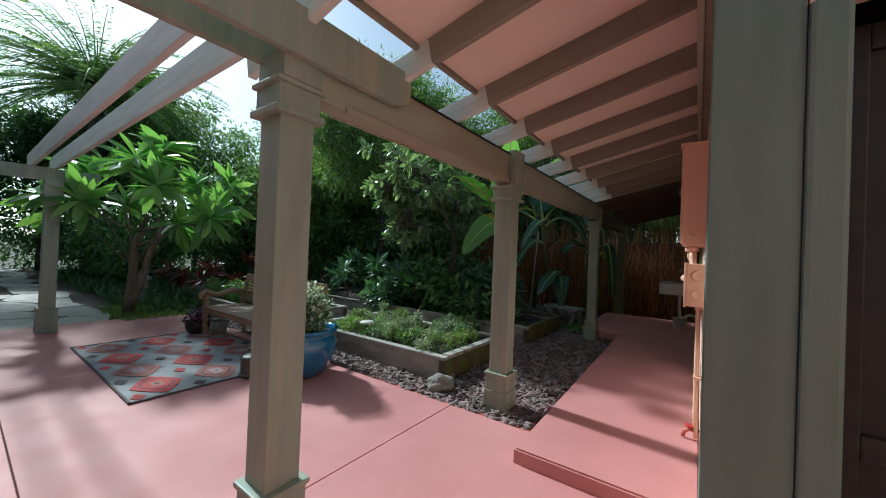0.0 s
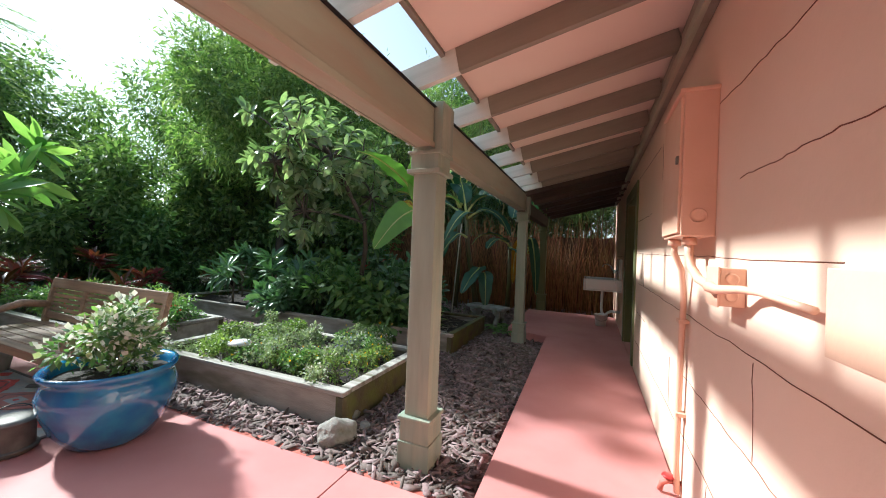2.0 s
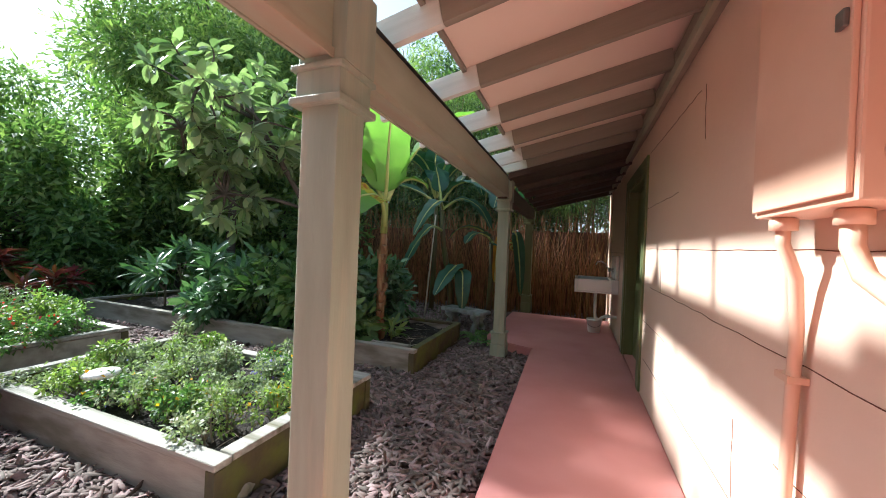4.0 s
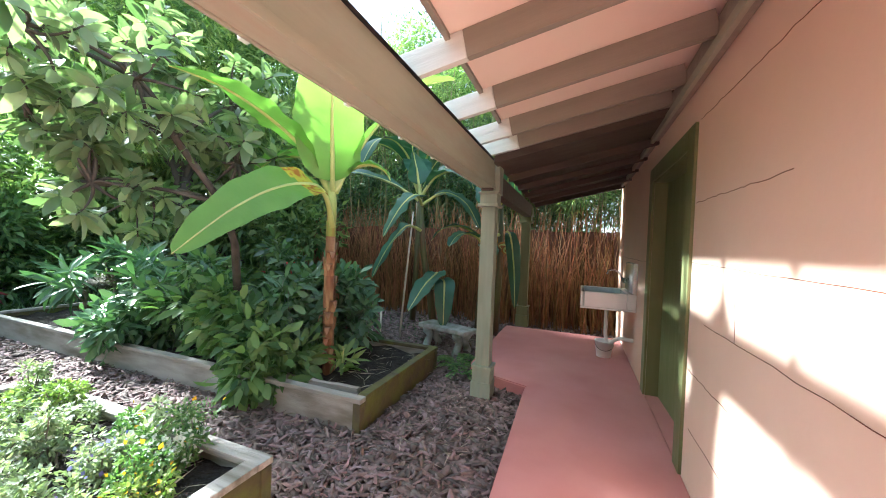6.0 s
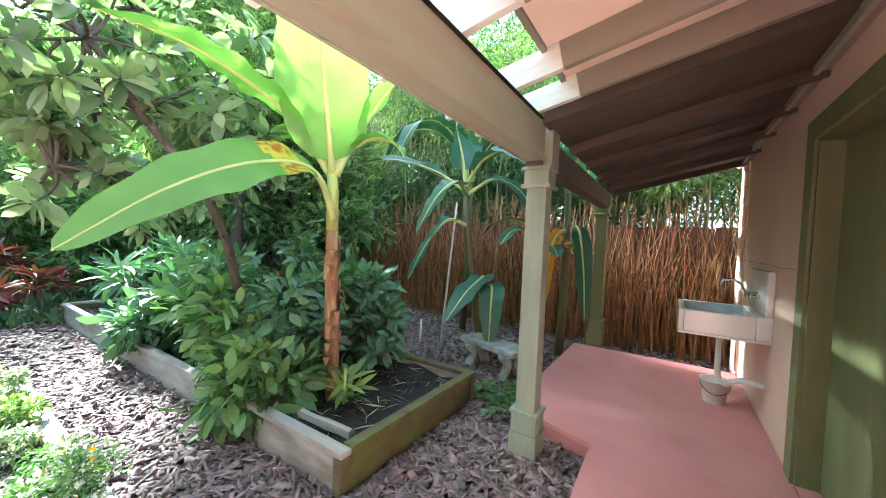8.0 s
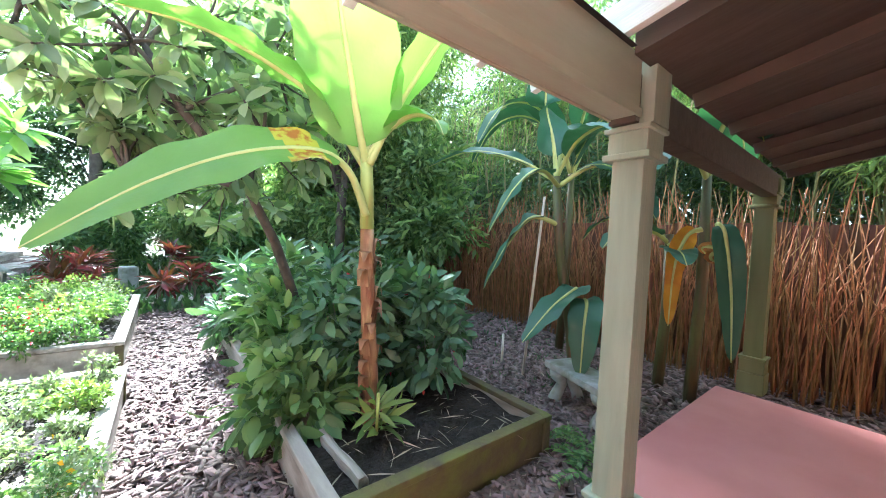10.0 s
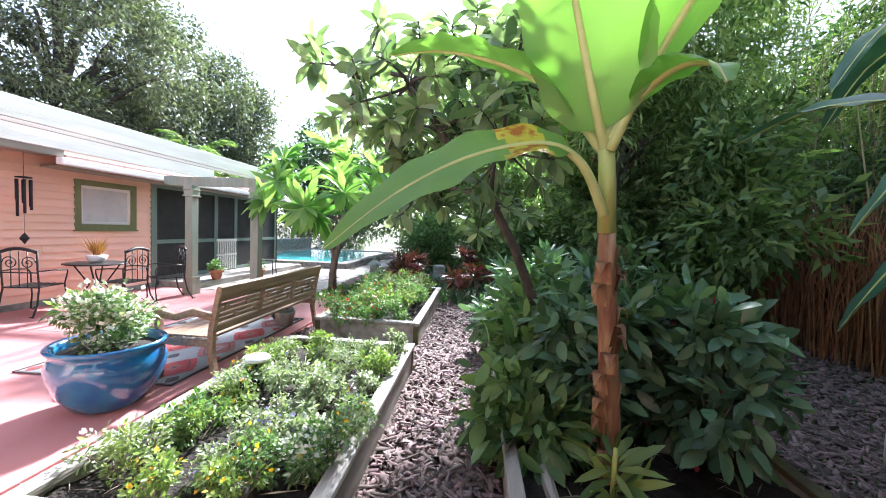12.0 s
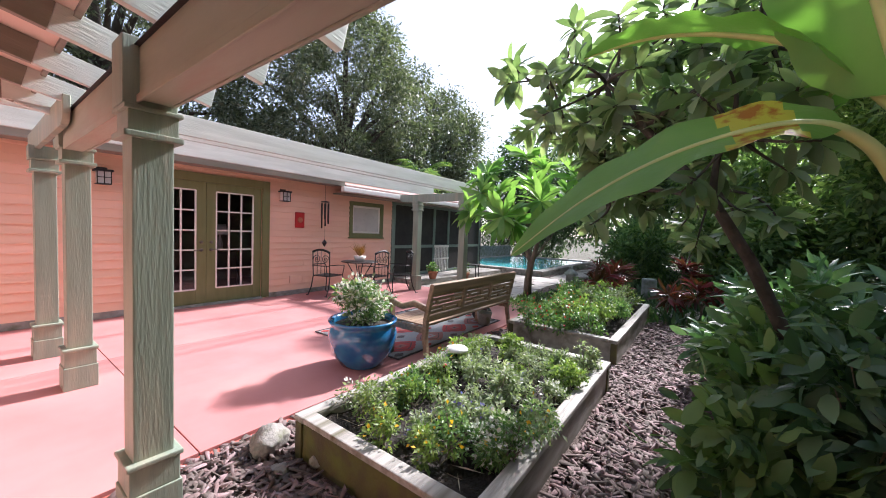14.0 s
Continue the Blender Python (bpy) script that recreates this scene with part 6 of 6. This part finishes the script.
LH = ("low grey-green herb in the raised bed", "lime-green herb in the raised bed", "white-flowered herb in the raised bed", "yellow-flowered herb in the raised bed")
k = 0
for gx_ in np.arange(-4.5, -2.4, 0.31):
    for gy_ in np.arange(3.36, 4.45, 0.27):
        x, y = gx_ + rng.uniform(-.1, .1), gy_ + rng.uniform(-.1, .1)
        if rng.random() < (0.45 if x > -2.75 and y > 3.85 else 0.06):
            continue
        k += 1
        kind = int(rng.integers(0, 5)) % 4 if x > -3.7 else int(rng.integers(0, 3)) % 2
        mt = (M["lf_pale"], M["lf_lime"], M["lf_pale"], M["lf_mid"])[kind]
        ex = {2: (("blossom", M["petal_w"], 60, 0.028, "white flowers"),), 3: (("blossom", M["petal_y"], 12, 0.03, "yellow flowers"),), 0: (("blossom", M["petal_b"], 8, 0.02, "violet flowers"),) if k % 3 == 0 else ()}.get(kind, ())
        herb(x, y, 0.16, rng.uniform(0.11, 0.18), rng.uniform(0.12, 0.32), mt, rng.uniform(0.028, 0.045), LH[kind], ex)
for gx_ in np.arange(-8.2, -5.6, 0.42):
    for gy_ in np.arange(3.4, 4.3, 0.38):
        x, y = gx_ + rng.uniform(-.1, .1), gy_ + rng.uniform(-.1, .1)
        kind = int(rng.integers(0, 3))
        herb(x, y, 0.20, 0.24, rng.uniform(0.3, 0.5), (M["lf_lime"], M["lf_mid"], M["lf_pale"])[kind], 0.055, "bushy bedding plant in the far raised bed", (("blossom", M["petal_r"], 40, 0.035, "red flowers"),) if x > -7.2 and y < 4.0 else (), 70)
for x, y, kind in ((-2.68, 4.38, 2), (-2.8, 4.3, 2), (-2.5, 4.1, 3), (-2.42, 3.75, 3), (-2.9, 4.12, 0), (-2.88, 3.5, 1)):
    herb(x, y, 0.17, 0.13, 0.2, (M["lf_pale"], M["lf_lime"], M["lf_mid"], M["lf_lime"])[kind], 0.035, LH[kind], ((("blossom", M["petal_b"], 60, 0.025, "violet flowers"),), (), (("blossom", M["petal_w"], 190, 0.03, "white flowers"),), (("blossom", M["petal_y"], 20, 0.03, "yellow flowers"),))[kind])
# red cordylines
for x, y, h in ((-9.3, 3.5, 0.75), (-9.8, 3.9, 0.9), (-9.0, 5.3, 0.7), (-10.2, 4.9, 1.0), (-10.4, 3.2, 0.8), (-8.9, 4.75, 0.55), (-8.75, 3.9, .6)):
    whorl_tree("red_cordyline", (x, y, -0.05), [(0, 0, 0, 0.02), (0, 0, h * .4, 0.018), (0.02, 0, h * .6, 0.015)], [(rng.uniform(-.2, .2), rng.uniform(-.2, .2), h * rng.uniform(.7, 1.05)) for _ in range(3)], 18, 0.36, leaf_shape(0.2, 0.05, 0.3), M["lf_red"], M["bark"], "red-leaved cordyline in the border", "shrub", 0.7, 0.15, "red cordylines")
# ferns by the porch post
for x, y in ((-1.85, 7.05), (-1.98, 7.3), (-1.75, 7.5)):
    f_ = thing("fern", pose(x, y, -0.04), "small bright green fern in the mulch", "fern", "ferns")
    P, D = [], []
    for q in range(12):
        az = rng.uniform(0, 6.28)
        d = np.array((math.cos(az), math.sin(az), 0))
        for s in np.linspace(0.1, 1, 22):
            c = d * s * 0.3 + (0, 0, 0.28 * s - 0.22 * s * s)
            for sg in (-1, 1):
                P.append(c)
                D.append(np.array((-d[1], d[0], 0)) * sg + d * 0.5)
    part("fronds", leaves("fronds", np.array(P), np.array(D), np.full(len(P), 0.055), leaf_shape(0.3, 0.03, 0.1, "tiny"), M["lf_mid"], jit=.1), None, f_)


# grass and low cover, west side
def cover(name, x0, x1, y0, y1, n, size, mt, lab, z=-0.08, w=0.1):
    P = np.column_stack((rng.uniform(x0, x1, n), rng.uniform(y0, y1, n), np.full(n, z)))
    ob = part(name, leaves(name, P, rng.normal(0, 0.5, (n, 3)) + (0, 0, 1), rng.uniform(size * .6, size * 1.2, n), leaf_shape(w, 0.03, 0.3, "small"), M[mt]))
    tagged(ob, lab, "ground cover", kind="stuff")


cover("ground_cover", -9.6, -7.9, 1.75, 3.05, 5000, 0.17, "lf_lime", "tufts of green grass round the frangipani", w=.08)
cover("ground_cover", -20, -8.3, 2.2, 8.0, 9000, 0.3, "lf_dark", "low dark green plants in the border", w=.25)
cover("ground_cover", -6.0, -2.6, 7.2, 10.5, 1500, 0.12, "lf_dark", "sparse low plants in the back garden", w=.2)


# bamboo
def bamboo(name, x0, x1, y0, y1, n, h0, h1, mt, lean, r, lab):
    bm_v, bm_f = [], []
    for i in range(n):
        x, y = rng.uniform(x0, x1), rng.uniform(y0, y1)
        h = rng.uniform(h0, h1)
        lx, ly = rng.normal(0, lean, 2)
        pts_ = [(x, y, -0.08), (x + lx * .3 * h, y + ly * .3 * h, h * .5), (x + lx * h, y + ly * h, h)]
        b0 = len(bm_v)
        for q, (a, b, c) in enumerate(pts_):
            rr = r * (1 - 0.3 * q)
            for k in range(5):
                bm_v.append((a + rr * math.cos(k * 1.2566), b + rr * math.sin(k * 1.2566), c))
        for q in range(2):
            for k in range(5):
                bm_f.append((b0 + q * 5 + k, b0 + q * 5 + (k + 1) % 5, b0 + q * 5 + 5 + (k + 1) % 5, b0 + q * 5 + 5 + k))
    me = bpy.data.meshes.new(name)
    me.from_pydata(bm_v, [], bm_f)
    me.materials.append(M[mt])
    tagged(part(name, me, None), lab, "bamboo", kind="stuff")


bamboo("bamboo_canes", -9.5, 2.5, 9.9, 10.7, 1500, 1.2, 2.4, "cane", 0.16, 0.011, "dense dry orange-brown bamboo canes before the fence")
bamboo("bamboo_canes", -15, 4, 11.0, 13.5, 420, 4.0, 6.5, "cane2", 0.10, 0.02, "tall bamboo canes beyond the fence")


def mass(name, blobs, per, size, mt, lab, cat="tree", w=0.3, kind="tiny", trunk=None, bmat="darkbark", droop=0.25):
    t = thing(name, pose(blobs[0][0], blobs[0][1], -0.09), lab, cat, "background greenery")
    ox, oy = blobs[0][0], blobs[0][1]
    bm = bmesh.new()
    zz = sum(b[2] for b in blobs) / len(blobs)
    cx, cy = sum(b[0] for b in blobs) / len(blobs) - ox, sum(b[1] for b in blobs) / len(blobs) - oy
    rt = trunk or 0.12
    tube([(cx, cy, 0), (cx + 0.1, cy, zz * 0.4), (cx, cy + 0.1, zz * 0.8)], [rt, rt * .8, rt * .55], 9, bm)
    part("trunk", bm, M[bmat], t, "", True)
    bm = bmesh.new()
    for x, y, z, r in blobs[:22]:
        tube(curve((cx, cy, zz * rng.uniform(.45, .8)), (cx + (x - ox - cx) * .4, cy + (y - oy - cy) * .4, z * .9), (x - ox, y - oy, z), 6), [rt * .45, rt * .4, rt * .33, rt * .27, rt * .2, rt * .15, rt * .1], 6, bm)
    part("limb_structure", bm, M[bmat], t, "", True)
    P, D = cloud([(x - ox, y - oy, z, r) for x, y, z, r in blobs], per, 0.45)
    part("crown", leaves("crown", P, D, rng.uniform(size * .6, size * 1.3, len(P)), leaf_shape(w, 0.06, droop, kind), M[mt], up=0.5, jit=0.6), None, t)
    return t


# bamboo foliage behind the fence
mass("bamboo_clump", blobs_in(-1.0, 12.6, 3.9, 2.8, 1.5, 2.3, 60, 0.45, 0.8), 330, 0.17, "lf_bam", "feathery bamboo foliage above the fence", "bamboo", 0.16, bmat="cane2", trunk=.04)
mass("bamboo_clump", blobs_in(-5.5, 12.6, 4.9, 3.2, 1.6, 3.2, 85, 0.45, 0.9), 330, 0.17, "lf_bam", "feathery bamboo foliage above the fence", "bamboo", 0.16, bmat="cane2", trunk=.04)
mass("bamboo_clump", blobs_in(-10.8, 12.5, 5.9, 3.2, 2.0, 4.0, 95, 0.5, 1.0), 320, 0.18, "lf_bam", "tall feathery bamboo thicket", "bamboo", 0.16, bmat="cane2", trunk=.04)
mass("bamboo_clump", blobs_in(2.5, 13.0, 3.6, 2.2, 1.4, 1.8, 26, 0.4, 0.75), 300, 0.17, "lf_bam", "feathery bamboo foliage above the fence", "bamboo", 0.16, bmat="cane2", trunk=.04)
# trees to the north-west and west
mass("garden_tree", blobs_in(-4.5, 16.0, 5.5, 5.0, 1.8, 4.6, 110, 0.8, 1.3), 260, 0.26, "lf_dark", "tall dark trees beyond the fence", w=.34)
mass("garden_tree", blobs_in(4.0, 15.5, 5.0, 4.0, 1.8, 4.4, 70, 0.8, 1.3), 260, 0.26, "lf_dark", "tall dark trees beyond the fence", w=.34)
mass("garden_tree", blobs_in(-15.0, 10.0, 4.3, 3.4, 2.4, 4.0, 85, 0.6, 1.1), 300, 0.2, "lf_far", "light green leafy tree behind the beds", w=.32)
mass("garden_tree", blobs_in(-19.5, 6.8, 4.2, 3.0, 2.8, 4.0, 80, 0.7, 1.2), 290, 0.23, "lf_far", "dense green tree at the garden edge", w=.32)
mass("garden_tree", blobs_in(-8.4, 9.0, 2.2, 3.0, 1.2, 2.1, 60, 0.45, 0.75), 240, 0.2, "lf_far", "dark shrubby tree behind the long bed", w=.36)
mass("garden_tree", blobs_in(-10.6, 8.3, 3.4, 1.8, 1.1, 2.9, 90, 0.4, 0.75), 270, 0.2, "lf_far", "tall dark leafy tree at the end of the long bed", w=.36)
mass("garden_tree", blobs_in(-8.0, 7.8, 4.9, 2.2, 2.5, 1.9, 150, 0.45, 0.8), 330, 0.17, "lf_bam", "tall airy light green tree above the back garden", w=.2)
mass("garden_tree", blobs_in(-13.2, 6.4, 1.9, 2.4, 1.6, 1.9, 50, 0.45, 0.8), 230, 0.2, "lf_far", "leafy understory tree in the border", w=.36)
mass("garden_tree", blobs_in(-23.5, 2.0, 3.8, 2.0, 4.0, 3.9, 90, 0.8, 1.3), 280, 0.26, "lf_dark", "dark hedge-like tree beyond the pool", w=.34)
mass("garden_tree", blobs_in(-24.5, -5.0, 4.4, 2.2, 4.4, 4.4, 80, 0.9, 1.4), 280, 0.28, "lf_dark", "dark tall trees beyond the pool", w=.34)
mass("garden_tree", blobs_in(-16.5, 3.4, 1.1, 4.0, 1.0, 1.2, 50, 0.4, 0.65), 220, 0.18, "lf_mid", "low green shrubs beside the paving", w=.36)
mass("bamboo_clump", blobs_in(0.4, 11.1, 3.3, 2.8, 0.7, 0.9, 40, 0.35, 0.6), 300, 0.17, "lf_bam", "bamboo foliage arching over the fence", "bamboo", 0.16, bmat="cane2", trunk=.03)
mass("garden_tree", blobs_in(-12.4, 9.6, 6.6, 2.0, 1.2, 2.6, 70, 0.45, 0.8), 280, 0.17, "lf_bam", "tall airy light green tree over the thicket", w=.2)
mass("bamboo_clump", blobs_in(-5.6, 11.7, 2.7, 5.2, 0.5, 1.1, 90, 0.35, 0.6), 260, 0.17, "lf_dark", "dark bamboo foliage close behind the fence", "bamboo", 0.2, bmat="cane2", trunk=.03)
mass("garden_tree", blobs_in(-8.5, 14.6, 4.4, 5.2, 0.9, 3.2, 120, 0.7, 1.1), 260, 0.24, "lf_dark", "tall dark trees beyond the fence", w=.34)
mass("garden_tree", blobs_in(-12.0, 6.5, 1.0, 2.4, 0.7, 1.0, 36, 0.4, 0.6), 220, 0.18, "lf_mid", "green shrub border beyond the long bed", "shrub", w=.36)
mass("garden_tree", blobs_in(-23.0, 4.8, 6.6, 1.8, 2.4, 3.4, 80, 0.7, 1.2), 270, 0.25, "lf_dark", "tall dark tree behind the palm", w=.3)
# oaks behind the house
mass("oak_tree", blobs_in(-11.5, -8.5, 7.0, 6.2, 3.0, 4.6, 210, 0.5, 1.1), 300, 0.17, "lf_oak", "large live oak with grey-green crown behind the house", w=.4, trunk=.4)
mass("oak_tree", blobs_in(-3.5, -10.5, 7.6, 4.5, 3.0, 3.4, 80, 0.7, 1.3), 260, 0.18, "lf_oak", "large live oak with grey-green crown behind the house", w=.4, trunk=.4)
mass("oak_tree", blobs_in(-18.5, -9.0, 5.6, 4.4, 3.0, 5.2, 110, 0.8, 1.4), 270, 0.22, "lf_oak", "live oak beyond the pool", w=.4, trunk=.4)


# date palm, upper left at the start
def palm(x, y, h, nf, ln, lab):
    p = thing("palm_tree", pose(x, y, -0.09), lab, "palm")
    part("trunk", tube([(0, 0, 0), (0.1, 0, h * .5), (0, 0, h)], [0.22, 0.17, 0.15], 12), M["darkbark"], p, "", True)
    P, D, S = [], [], []
    bm = bmesh.new()
    for k in range(nf):
        az = k * 2.4
        el = rng.uniform(-0.3, 1.2)
        d = np.array((math.cos(az), math.sin(az), 0))
        rib_ = []
        for s in np.linspace(0, 1, 64):
            c = d * s * ln * math.cos(el * .8) + (0, 0, h + ln * (s * math.sin(el) - 0.55 * s * s))
            rib_.append(c)
            if s > 0.08:
                for sg in (-1, 1):
                    P.append(c)
                    D.append(np.array((-d[1], d[0], 0)) * sg + d * 0.75 + (0, 0, -0.15))
                    S.append(0.48 * (1 - 0.55 * s))
        tube([rib_[i] for i in range(0, 64, 7)], [0.03 - 0.0028 * i for i in range(10)], 5, bm)
    part("frond_ribs", bm, M["lf_mid"], p, "", True)
    part("fronds", leaves("fronds", np.array(P), np.array(D), np.array(S), leaf_shape(0.10, 0.01, 0.2, "small"), M["lf_bam"], jit=.12), None, p)


palm(-18.0, 2.9, 7.0, 110, 4.8, "date palm with arching feathery fronds")
palm(-13.5, -5.5, 4.0, 26, 2.2, "fan-like palm behind the house")
